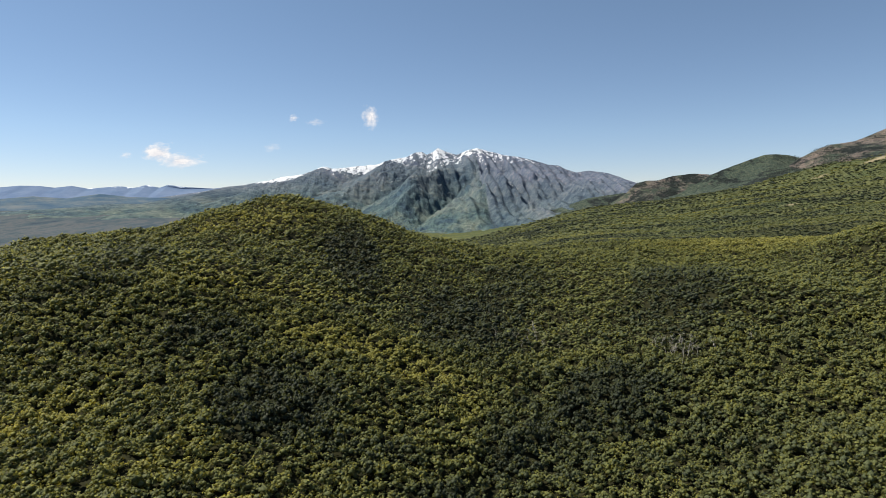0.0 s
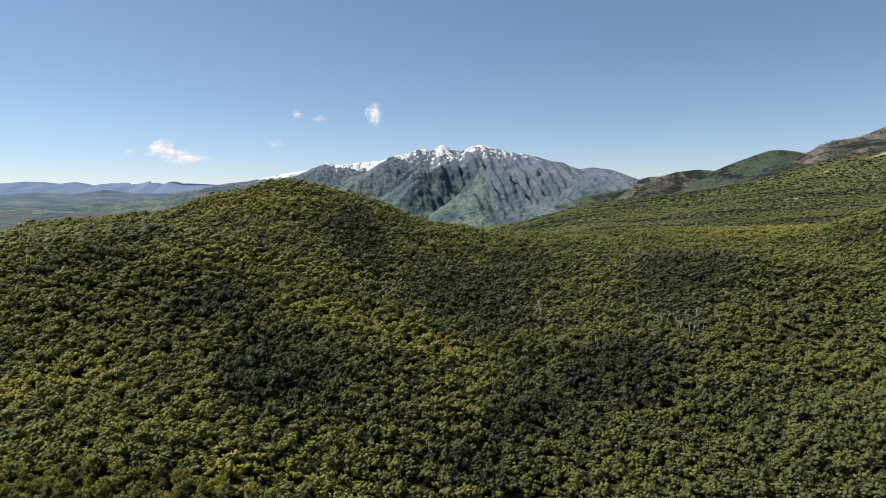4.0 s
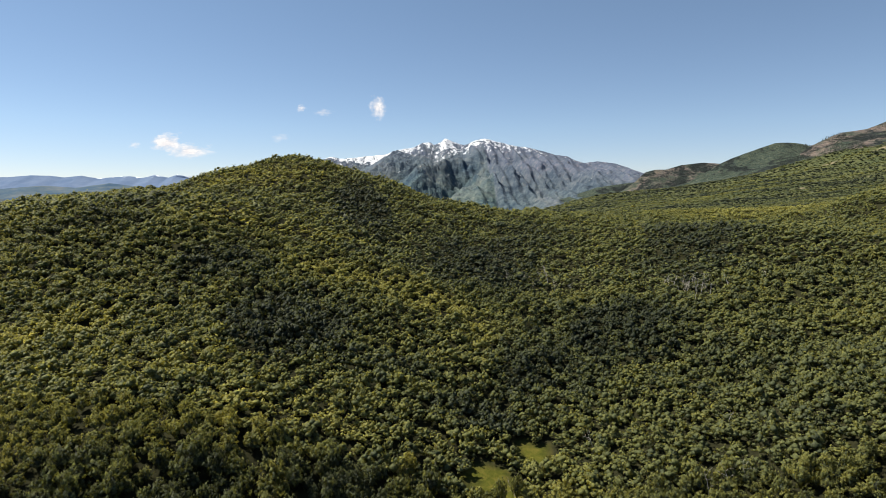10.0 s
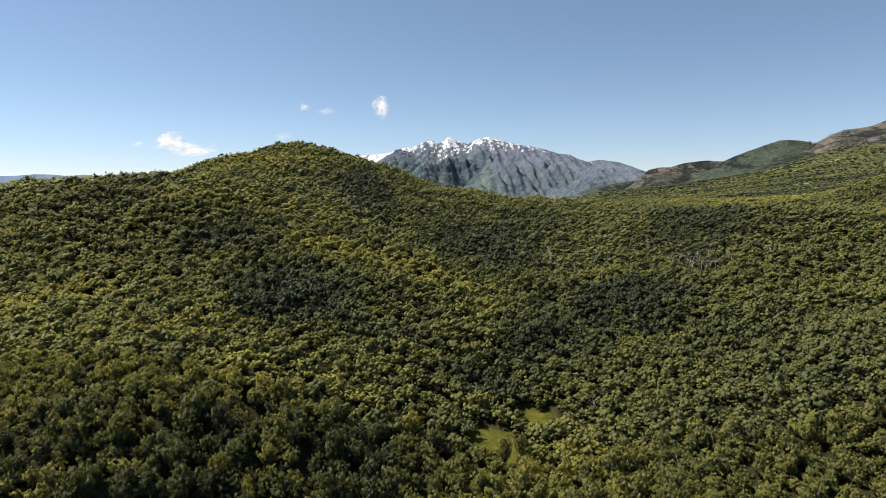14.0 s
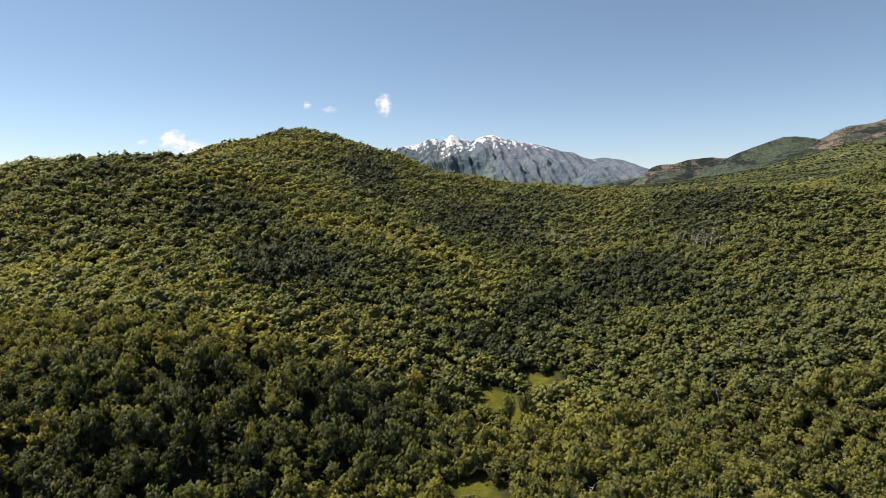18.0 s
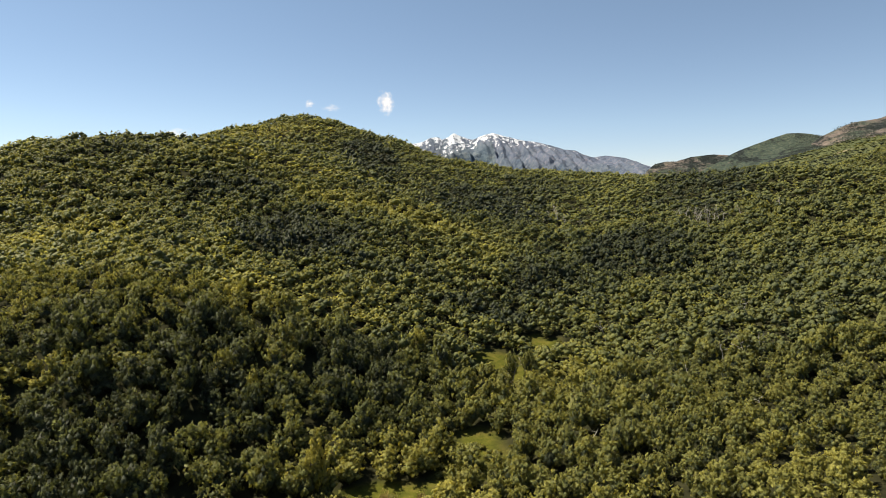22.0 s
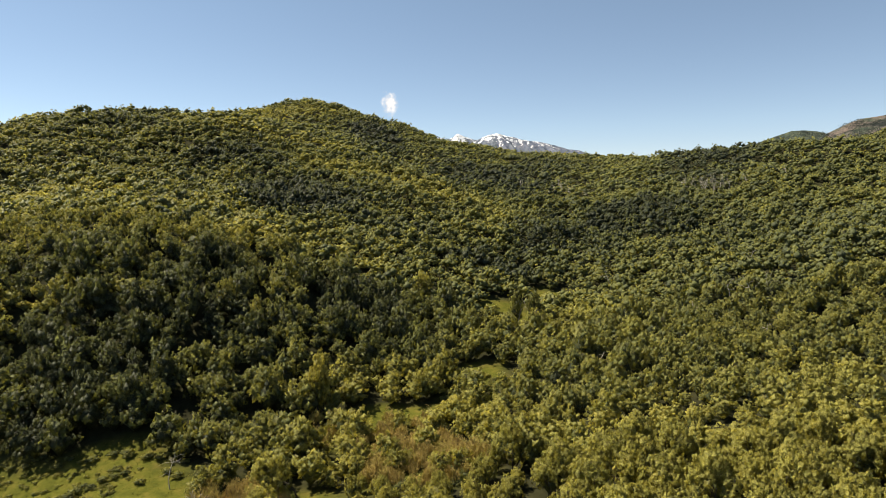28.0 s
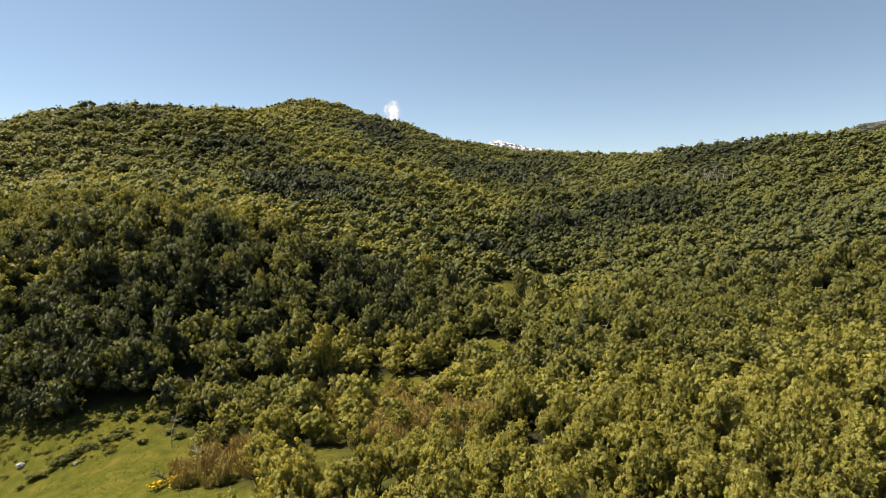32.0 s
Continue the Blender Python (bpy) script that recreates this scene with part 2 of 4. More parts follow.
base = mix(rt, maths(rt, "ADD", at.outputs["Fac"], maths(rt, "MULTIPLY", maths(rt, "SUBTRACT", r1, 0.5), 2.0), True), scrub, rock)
at = rt.nodes.new("ShaderNodeAttribute")
at.attribute_name = "snow"
sn = maths(rt, "ADD", at.outputs["Fac"], maths(rt, "ADD", maths(rt, "MULTIPLY", maths(rt, "SUBTRACT", r2, 0.5), 2.6), maths(rt, "MULTIPLY", maths(rt, "SUBTRACT", gully, 0.5), 2.2)))
sn = maths(rt, "MULTIPLY", maths(rt, "SUBTRACT", sn, 0.5), 9.0, True)
rt.links.new(mix(rt, sn, base, (0.70, 0.73, 0.78)), rb.inputs["Base Color"])
rbump = rt.nodes.new("ShaderNodeBump")
rbump.inputs["Strength"].default_value, rbump.inputs["Distance"].default_value = 1.0, 22.0
rt.links.new(maths(rt, "ADD", r2, maths(rt, "MULTIPLY", gully, 0.8)), rbump.inputs["Height"])
rt.links.new(rbump.outputs[0], rb.inputs["Normal"])


# air haze on the far range is painted as pale blue base colour
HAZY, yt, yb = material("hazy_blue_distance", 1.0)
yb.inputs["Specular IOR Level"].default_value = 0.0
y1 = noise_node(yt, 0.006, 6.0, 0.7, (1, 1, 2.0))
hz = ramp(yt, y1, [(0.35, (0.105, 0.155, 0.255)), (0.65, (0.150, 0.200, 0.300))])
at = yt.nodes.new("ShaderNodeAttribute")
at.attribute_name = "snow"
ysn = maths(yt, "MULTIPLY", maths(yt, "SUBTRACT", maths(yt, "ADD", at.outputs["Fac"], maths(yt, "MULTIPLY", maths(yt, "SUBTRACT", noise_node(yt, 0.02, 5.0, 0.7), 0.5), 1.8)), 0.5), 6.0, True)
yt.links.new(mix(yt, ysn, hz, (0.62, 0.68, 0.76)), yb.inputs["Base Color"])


# blue of the valley hills includes painted haze
VALLEY, vt, vb = material("hazed_valley_hills", 1.0)
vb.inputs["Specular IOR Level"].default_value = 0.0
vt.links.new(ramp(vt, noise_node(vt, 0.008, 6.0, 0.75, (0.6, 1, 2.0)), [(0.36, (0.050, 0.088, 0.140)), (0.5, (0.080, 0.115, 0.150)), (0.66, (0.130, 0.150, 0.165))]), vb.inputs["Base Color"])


def hill_material(name, bare, conifer):
    m, t, b = material(name, 0.95)
    n1 = noise_node(t, 0.009, 6.0, 0.7)
    n2 = noise_node(t, 0.075, 5.0, 0.75)
    n3 = noise_node(t, 0.007, 5.0, 0.8, (1.0, 0.6, 1.3))
    # greens lightened and blued: haze over the foothills is in the colour
    green = ramp(t, n2, [(0.36, (0.022, 0.040, 0.038)), (0.5, (0.062, 0.086, 0.062)), (0.64, (0.122, 0.138, 0.086))])
    stone = ramp(t, n2, [(0.36, (0.090, 0.082, 0.082)), (0.5, (0.190, 0.155, 0.135)), (0.64, (0.290, 0.225, 0.180))])
    col = mix(t, maths(t, "MULTIPLY", maths(t, "SUBTRACT", n1, 1.0 - bare), 7.0, True), green, stone)
    dark = maths(t, "MULTIPLY", maths(t, "SUBTRACT", maths(t, "ADD", n3, maths(t, "MULTIPLY", maths(t, "SUBTRACT", n2, 0.5), 0.35)), 1.0 - conifer), 14.0, True)
    t.links.new(mix(t, dark, col, ramp(t, n2, [(0.35, (0.005, 0.009, 0.010)), (0.7, (0.018, 0.026, 0.022))])), b.inputs["Base Color"])
    bump = t.nodes.new("ShaderNodeBump")
    bump.inputs["Strength"].default_value, bump.inputs["Distance"].default_value = 1.0, 22.0
    t.links.new(n2, bump.inputs["Height"])
    t.links.new(bump.outputs[0], b.inputs["Normal"])
    return m


HILL_GREEN = hill_material("green_scrub_hill", 0.34, 0.48)
HILL_ROCKY = hill_material("rocky_scrub_hill", 0.55, 0.53)
HILL_BROWN = hill_material("brown_crag", 0.60, 0.50)


# ---- the lie of the land ----
LANDFORMS = (
    (26, ((-80, 45, -23.0), (-35, 50, -1.1), (10, 42, -5.5), (60, 45, -2.5), (-60, 85, -4.3), (-20, 88, -12.4), (20, 88, -1.8), (65, 88, -5.7))),
    (38, ((-105, 130, 9.0), (-50, 135, 17.0), (0, 140, -14.5), (50, 140, -2.6), (105, 140, 7.2))),
    (55, ((-170, 200, 3.1), (-95, 205, -2.4), (-25, 205, 7.0), (45, 205, -7.5), (115, 200, -14.0), (185, 205, 14.2))),
    (66, ((-250, 300, 35.2), (-150, 300, 11.5), (-50, 300, 24.0), (50, 300, -8.7), (150, 300, 16.0), (260, 300, -7.6), (-220, 420, 4.6), (-120, 430, 49.5), (-20, 430, 14.2), (90, 430, 9.7), (220, 430, -10.7), (-130, 530, 26.9), (340, 380, 37.9), (-60, 380, -5.1), (-350, 560, 41.3), (-290, 430, 37.8))),
    (45, ((-190, 255, 11.5), (-130, 250, 15.7))),
    (34, ((-62, 147, -9.4), (-112, 165, 5.3), (66, 230, 2.0), (-20, 285, -4.5), (98, 235, 6.2))),
    (30, ((15, 180, 1.9),)),
    (40, ((162, 250, -8.3), (-150, 262, -1.8), (-152, 282, 3.0), (166, 304, 4.2))),
    (24, ((-110, 282, 2.4), (178, 282, 3.0))),
    (26, ((85, 110, -6.0), (-60, 100, 4.5))))


def smooth(a, b, v):
    v = np.clip((v - a) / (b - a), 0, 1)
    return v * v * (3 - 2 * v)


def waves(x, y, size, seed, octaves=5, gain=0.5, ridged=False):
    """Fractal noise from rotated sine products, vectorised; about -1 to 1, or 0 to 1 with sharp crests."""
    r = np.random.default_rng(seed)
    total, amp, norm = np.zeros_like(x), 1.0, 0.0
    for _ in range(octaves):
        n = np.zeros_like(x)
        for _ in range(3):
            a, p, q = r.uniform(0, 6.283, 3)
            u, v = x * math.cos(a) + y * math.sin(a), -x * math.sin(a) + y * math.cos(a)
            n += np.sin(u / size * 6.283 + p + 1.3 * np.sin(v / size * 4.1 + q)) * np.cos(v / size * 5.2 + q)
        n /= 1.8
        total += amp * ((1 - np.abs(np.clip(n * 1.3, -1, 1))) if ridged else n)
        norm += amp
        amp, size = amp * gain, size * 0.48
    return total / norm


def height(x, y):
    x, y = np.asarray(x, float), np.asarray(y, float)
    near = 10.96 + 0.0652 * x + 0.0611 * y
    for radius, forms in LANDFORMS:
        for cx, cy, h in forms:
            near = near + h * np.exp(-((x - cx) ** 2 + (y - cy) ** 2) / (2 * radius ** 2))
    near = near + 2.6 * waves(x, y, 58, 3, 3) * smooth(110, 220, y)
    reach = x * 2200 / np.maximum(y, 2200) - 350
    right = 28 + 9.6 * np.log1p(np.exp(np.minimum(reach / 80, 60))) + 9 * np.log1p(np.exp(np.minimum((reach - 680) / 60, 60))) + 6 * waves(x, y, 420, 5, 4) - 45 * smooth(2300, 2900, y)
    left = -65 + 110 * smooth(1200, 4900, y) + 10 * waves(x, y, 700, 6, 4) * smooth(900, 2200, y)
    bearing = x / np.maximum(y, 50)
    side = smooth(-0.24, 0.28, bearing)
    far = left + (right - left) * side - 70 * smooth(0.26, -0.02, bearing) * smooth(-0.34, -0.16, bearing) * smooth(1200, 2300, y)
    w = smooth(480, 950, np.hypot(x, np.maximum(y, 0)))
    return near + (far - near) * w


MEADOWS = ((-74, 47.5, 55, 21.5, 0.03), (-47, 59, 16, 12.5, 0.0), (-13, 88, 9, 3.4, 0.2), (2.8, 101, 4.6, 6.5, 0.2), (9.6, 136, 5, 8, 0.4), (21, 149.5, 4, 7, 0.5), (-126, 468, 13, 5, 0.3))
DRY = ((1415, 1990, 55, 26, 0.6), (940, 1450, 22, 9, 0.2), (985, 1440, 15, 7, 0.1), (1200, 1950, 40, 10, 0.2), (760, 1330, 20, 7, 0.1), (560, 1500, 45, 7, 0.1))      # bare straw-coloured slopes
THICKETS = ((-7, 70, 7.5, 8, 0.3), (-15, 81, 11, 5, 0.2), (-27, 58, 5, 7, 0.3), (0, 97, 6, 3.5, 0.6), (7, 133.5, 4, 3, 0.3))      # brown and low shrubs


def meadow(x, y, areas=MEADOWS):
    """1 on the grass glades along the brook, 0 in the woods."""
    x, y = np.asarray(x, float), np.asarray(y, float)
    best = np.zeros_like(x)
    wob = 0.12 * np.sin(x * 0.31 + y * 0.17) + 0.09 * np.sin(y * 0.53 - x * 0.21)
    for cx, cy, a, b, turn in areas:
        c, s = math.cos(turn), math.sin(turn)
        u, v = (x - cx) * c + (y - cy) * s, -(x - cx) * s + (y - cy) * c
        best = np.maximum(best, smooth(1.25, 0.95, np.sqrt((u / a) ** 2 + (v / b) ** 2) + wob))
    return best


def sheet(name, x, y, z, mat, layers=()):
    """A grid surface from 2-D arrays."""
    rows, cols = x.shape
    me = bpy.data.meshes.new(name)
    me.vertices.add(rows * cols)
    me.vertices.foreach_set("co", np.stack([x, y, z], -1).astype(np.float32).ravel())
    i = (np.arange(rows - 1)[:, None] * cols + np.arange(cols - 1)[None, :]).ravel()
    loops = np.stack([i, i + 1, i + cols + 1, i + cols], -1).ravel()
    me.loops.add(len(loops))
    me.loops.foreach_set("vertex_index", loops.astype(np.int32))
    me.polygons.add(len(i))
    me.polygons.foreach_set("loop_start", (np.arange(len(i)) * 4).astype(np.int32))
    me.polygons.foreach_set("use_smooth", np.ones(len(i), bool))
    for key, values in layers:
        me.attributes.new(key, "FLOAT", "POINT").data.foreach_set("value", np.asarray(values, np.float32).ravel())
    me.materials.append(mat)
    me.update()
    me.validate()
    return new(name, me)


u = np.linspace(-1, 1, 261)
gx, gy = np.meshgrid(5200 * np.sinh(4.6 * u) / math.sinh(4.6), np.concatenate([np.linspace(-500, 20, 14)[:-1], 20 + 4930 * np.sinh(4.4 * np.linspace(0, 1, 270)) / math.sinh(4.4)]))
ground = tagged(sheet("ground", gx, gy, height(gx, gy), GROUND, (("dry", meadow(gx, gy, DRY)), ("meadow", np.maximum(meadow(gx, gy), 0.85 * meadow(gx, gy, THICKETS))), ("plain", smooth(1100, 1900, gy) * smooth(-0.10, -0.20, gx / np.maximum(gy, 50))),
                                                                  ("scrub", smooth(640, 1050, gy) * smooth(-0.20, -0.10, gx / np.maximum(gy, 50))))),
                "rolling valley ground with grass glades and forest floor", "ground", kind="structure")


def faces_mesh(name, v, f, mat, tint=None):
    me = bpy.data.meshes.new(name)
    me.vertices.add(len(v))
    me.vertices.foreach_set("co", np.asarray(v, np.float32).ravel())
    me.loops.add(f.size)
    me.loops.foreach_set("vertex_index", np.asarray(f, np.int32).ravel())
    me.polygons.add(len(f))
    me.polygons.foreach_set("loop_start", (np.arange(len(f)) * f.shape[1]).astype(np.int32))
    if tint is not None:
        tint = np.asarray(tint, np.float32)
        if tint.ndim == 2:      # tint and the way that the clump faces
            me.attributes.new("puff", "FLOAT_VECTOR", "POINT").data.foreach_set("vector", np.ascontiguousarray(tint[:, 1:]).ravel())
            tint = np.ascontiguousarray(tint[:, 0])
        me.attributes.new("tint", "FLOAT", "POINT").data.foreach_set("value", tint)
    me.materials.append(mat)
    me.update()
    return me


# ---- far mountains ----
F = 1065.0


def crest(profile, dist, x):
    """Crest height over x for a skyline given as (bearing, rise above eye level) steps at one distance."""
    p = np.array(profile, float)
    return np.interp(x, (p[:, 0] - 784) / F * dist, 100.7 + (347.4 - p[:, 1]) / F * dist)


def range_of_hills(name, label, profile, dist, depth, foot, mat, rough, seed, spur, snow=None, bare=0.4, cols=420, rows=110, slant=0.5, ribs=0.0):
    x0, x1 = (profile[0][0] - 784) / F * dist, (profile[-1][0] - 784) / F * dist
    x, v = np.meshgrid(np.linspace(x0, x1, cols), np.linspace(-min(0.25, 325 / depth), 1, rows))
    y = dist - depth * v
    top = crest(profile, dist, x)
    base = foot if not callable(foot) else foot(x, y)
    fall = np.where(v >= 0, (1 - np.clip(v, 0, 1)) ** 1.15, 1 + v * 1.6)
    drift = x + slant * (dist - y) + 0.10 * spur * waves(x, y, spur * 1.7, seed + 3, 2)
    def tooth(w, s):        # sharp crests and valleys that run down the slope
        p = (w / s + 0.14 * waves(x, y, s * 2.2, seed + 7, 2)) % 1.0
        return 1 - np.abs(2 * p - 1)
    spurs = tooth(drift + 0.22 * spur * waves(x, y, spur * 2.3, seed, 2), spur) * (0.65 + 0.35 * waves(x, y, spur * 3, seed + 1, 2))
    minor = tooth(x - 0.6 * slant * (dist - y), spur * 0.31)
    fine = waves(drift, y * 0.5, spur * 0.2, seed + 5, 4, 0.6, True)
    rib = 0.06 + ribs * smooth(-50, 350, x)
    ridges = (0.84 - rib) * spurs + rib * (0.65 * minor + 0.35 * tooth(x - 0.2 * slant * (dist - y), spur * 0.11)) + 0.10 * fine + 0.06
    amp = rough * np.sin(np.pi * np.clip(v, 0, 1) ** 0.8)
    rise = np.maximum(top - base, 4)
    z = base + (top - base) * fall + amp * (ridges - 0.6) * rise
    z = z + waves(x, y, spur * 0.17, seed + 9, 3) * rough * 0.035 * rise * np.clip(v * 8 + 0.3, 0, 1)
    rel = (z - base) / rise
    layers = [("bare", np.clip(bare + (rel - 0.45) * 0.9 + 0.4 * (x > 250) * (snow is not None), 0, 1)), ("snow", snow(x, z, ridges, v) if snow else np.zeros_like(x))]
    return tagged(sheet(name, x, y, z, mat, layers), label, "mountain", kind="structure")


MAIN = ((120, 366), (300, 346), (380, 334), (440, 325), (480, 318), (502, 312), (535, 308), (578, 295), (591, 299), (609, 297), (646, 293), (672, 290), (687, 284), (720, 279), (735, 271), (749, 270), (755, 275),
        (764, 271), (775, 263), (786, 268), (807, 275), (814, 273), (827, 267), (843, 264), (864, 269), (890, 276), (915, 279), (941, 285), (967, 293), (987, 295), (1000, 302), (1017, 307), (1040, 304), (1072, 308), (1097, 317), (1123, 326), (1200, 365), (1300, 400))
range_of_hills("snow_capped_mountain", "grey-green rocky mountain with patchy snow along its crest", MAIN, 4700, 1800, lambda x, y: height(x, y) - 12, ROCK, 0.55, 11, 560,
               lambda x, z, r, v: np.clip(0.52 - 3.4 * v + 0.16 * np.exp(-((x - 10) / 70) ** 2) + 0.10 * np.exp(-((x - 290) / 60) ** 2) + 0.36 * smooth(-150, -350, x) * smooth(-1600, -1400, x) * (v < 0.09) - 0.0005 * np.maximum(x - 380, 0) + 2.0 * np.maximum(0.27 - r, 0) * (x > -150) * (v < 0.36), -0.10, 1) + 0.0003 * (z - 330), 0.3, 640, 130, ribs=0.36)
FARLEFT = ((-200, 332), (0, 328), (40, 325), (75, 326), (100, 329), (130, 326), (160, 331), (185, 329), (215, 327), (240, 330), (262, 325), (285, 330), (300, 325), (330, 329), (380, 332), (440, 326), (520, 322), (600, 340))
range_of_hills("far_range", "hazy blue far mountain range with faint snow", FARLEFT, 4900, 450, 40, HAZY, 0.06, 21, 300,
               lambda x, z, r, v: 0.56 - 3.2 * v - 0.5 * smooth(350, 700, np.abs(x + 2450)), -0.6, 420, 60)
LOWHILLS = ((-150, 352), (-20, 350), (60, 344), (120, 348), (180, 340), (230, 346), (330, 349), (420, 352), (520, 360))
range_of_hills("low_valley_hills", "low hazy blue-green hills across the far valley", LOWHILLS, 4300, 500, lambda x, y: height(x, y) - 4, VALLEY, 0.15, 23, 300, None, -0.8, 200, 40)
RIGHT = ((1060, 375), (1105, 345), (1123, 327), (1140, 322), (1161, 322), (1186, 314), (1212, 311), (1225, 310), (1254, 312), (1300, 300), (1400, 300), (1500, 330))
rocky = range_of_hills("rocky_foothill", "green foothill with broken rocky face", RIGHT, 3000, 500, lambda x, y: height(x, y) - 6, HILL_ROCKY, 0.3, 31, 300, None, 0.45, 200, 60)
LOWER = ((930, 385), (980, 372), (1040, 352), (1090, 345), (1130, 340), (1180, 352), (1260, 372))
spur_hill = range_of_hills("grassy_spur", "low green spur at the mountain foot", LOWER, 3300, 400, lambda x, y: height(x, y) - 6, HILL_GREEN, 0.2, 37, 260, None, 0.0, 160, 50)
DOME = ((1040, 385), (1120, 368), (1200, 345), (1240, 322), (1254, 313), (1271, 305), (1297, 295), (1322, 286), (1347, 278), (1369, 277), (1390, 279), (1409, 284), (1420, 292), (1440, 305), (1500, 330))
dome = range_of_hills("green_foothill", "rounded green foothill with dark conifers", DOME, 2650, 450, lambda x, y: height(x, y) - 6, HILL_GREEN, 0.25, 41, 260, None, 0.0, 200, 60)
CRAG = ((1380, 310), (1409, 284), (1428, 275), (1445, 267), (1462, 261), (1487, 258), (1504, 255), (1525, 247), (1551, 236), (1569, 228), (1620, 205), (1700, 170), (1800, 150))
crag = range_of_hills("brown_crag", "brown rocky mountain flank with scattered conifers", CRAG, 2450, 500, lambda x, y: height(x, y) - 6, HILL_BROWN, 0.25, 51, 260, None, 0.6, 200, 60)


# ---- conifers on the far slopes: narrow ragged cones ----
def conifers(name, label, hill, px0, px1, py0, py1, n, high, seed, mat):
    r = np.random.default_rng(seed)
    co = np.empty(len(hill.data.vertices) * 3, np.float32)
    hill.data.vertices.foreach_get("co", co)
    co = co.reshape(-1, 3)
    px, py = 784 + F * co[:, 0] / co[:, 1], 347.4 - (co[:, 2] - 100.7) * F / co[:, 1]
    ok = np.flatnonzero((px > px0) & (px < px1) & (py > py0) & (py < py1) & (waves(co[:, 0].astype(float), co[:, 1].astype(float), 160, seed, 3) > -0.12))
    spot = co[r.choice(ok, n)] + r.normal(size=(n, 3)) * np.array([7, 7, 0])
    vs, fs = [], []
    for p in spot:
        h = high * r.uniform(0.6, 1.25)
        base = len(vs)
        for level in range(3):
            z, w = h * (0.05 + 0.27 * level), h * (0.30 - 0.075 * level)
            ring = [p + (math.cos(q) * w * r.uniform(0.8, 1.2), math.sin(q) * w * r.uniform(0.8, 1.2), z) for q in np.arange(5) * 1.2566]
            o = len(vs)
            vs += ring + [p + (0, 0, z + h * (0.42 if level < 2 else 0.41))]
            fs += [(o + q, o + (q + 1) % 5, o + 5) for q in range(5)]
    return tagged(new(name, faces_mesh(name, np.array(vs), np.array(fs), mat)), label, "conifers", kind="stuff")


FIR, ft, fb = material("fir_needles", 0.8)
geo = ft.nodes.new("ShaderNodeNewGeometry")
ft.links.new(ramp(ft, geo.outputs["Random Per Island"], [(0.0, (0.008, 0.014, 0.012)), (1.0, (0.026, 0.036, 0.026))]), fb.inputs["Base Color"])
conifers("dome_firs", "dark firs on the rounded foothill", dome, 1352, 1424, 281, 332, 1500, 5.0, 61, FIR)
conifers("foothill_firs", "dark firs on the broken foothill", rocky, 1110, 1225, 318, 372, 1300, 5.0, 62, FIR)
conifers("crag_firs", "dark firs below the brown crag", crag, 1425, 1500, 262, 300, 1200, 4.6, 63, FIR)
conifers("spur_firs", "scattered dark firs on the low spur", spur_hill, 1060, 1150, 342, 380, 260, 9, 64, FIR)


# ---- clouds ----
def cloud(name, px, py, wide, tall, seed, thick):
    """A small soft cloud far behind the mountains: shreds of white, thin at the rim."""
    dist = 4925.0
    m = bpy.data.materials.new("cloud_vapour")
    m.use_nodes = True
    t = m.node_tree
    t.nodes.remove(t.nodes["Principled BSDF"])
    tc = t.nodes.new("ShaderNodeTexCoord")
    n = t.nodes.new("ShaderNodeTexNoise")
    n.noise_dimensions = "4D"
    n.inputs["W"].default_value, n.inputs["Scale"].default_value, n.inputs["Detail"].default_value, n.inputs["Roughness"].default_value = seed * 3.7, 1.9, 7.0, 0.62
    t.links.new(tc.outputs["Object"], n.inputs["Vector"])
    ln = t.nodes.new("ShaderNodeVectorMath")
    ln.operation = "LENGTH"
    t.links.new(tc.outputs["Object"], ln.inputs[0])
    body = maths(t, "SUBTRACT", maths(t, "MULTIPLY", n.outputs["Fac"], 2.3), maths(t, "MULTIPLY", ln.outputs["Value"], 1.25))
    alpha = maths(t, "MULTIPLY", maths(t, "SUBTRACT", body, 0.22), thick, True)
    # daylight on the cloud is built into its glow, greyer where noise is low
    em = t.nodes.new("ShaderNodeEmission")
    t.links.new(ramp(t, n.outputs["Fac"], [(0.35, (0.56, 0.55, 0.58)), (0.62, (0.74, 0.72, 0.71))]), em.inputs[0])
    em.inputs[1].default_value = 0.88
    tr = t.nodes.new("ShaderNodeBsdfTransparent")
    ms = t.nodes.new("ShaderNodeMixShader")
    t.links.new(alpha, ms.inputs[0])
    t.links.new(tr.outputs[0], ms.inputs[1])
    t.links.new(em.outputs[0], ms.inputs[2])
    t.links.new(ms.outputs[0], t.nodes["Material Output"].inputs[0])
    gx, gz = np.meshgrid(np.linspace(-1, 1, 17), np.linspace(-1, 1, 17))
    ob = sheet(name, gx, 0.12 * (gx ** 2 + gz ** 2), gz, m)
    s = dist / F
    ob.location = ((px - 784) * s, dist, 100.7 + (347.4 - py) * s)
    ob.scale = (wide * s, wide * s, tall * s)
    return tagged(ob, "small white fair-weather cloud in the blue sky", "cloud", "fair-weather clouds")


for k, (px, py, wide, tall, thick) in enumerate(((284, 270, 40, 22, 1.5), (322, 284, 50, 19, 1.3), (657, 211, 22, 26, 1.1), (523, 211, 12, 9, 0.7), (562, 218, 22, 8, 0.5), (484, 261, 24, 10, 0.35), (228, 273, 15, 8, 0.5))):
    cloud("cloud", px, py, wide, tall, k + 1, thick)


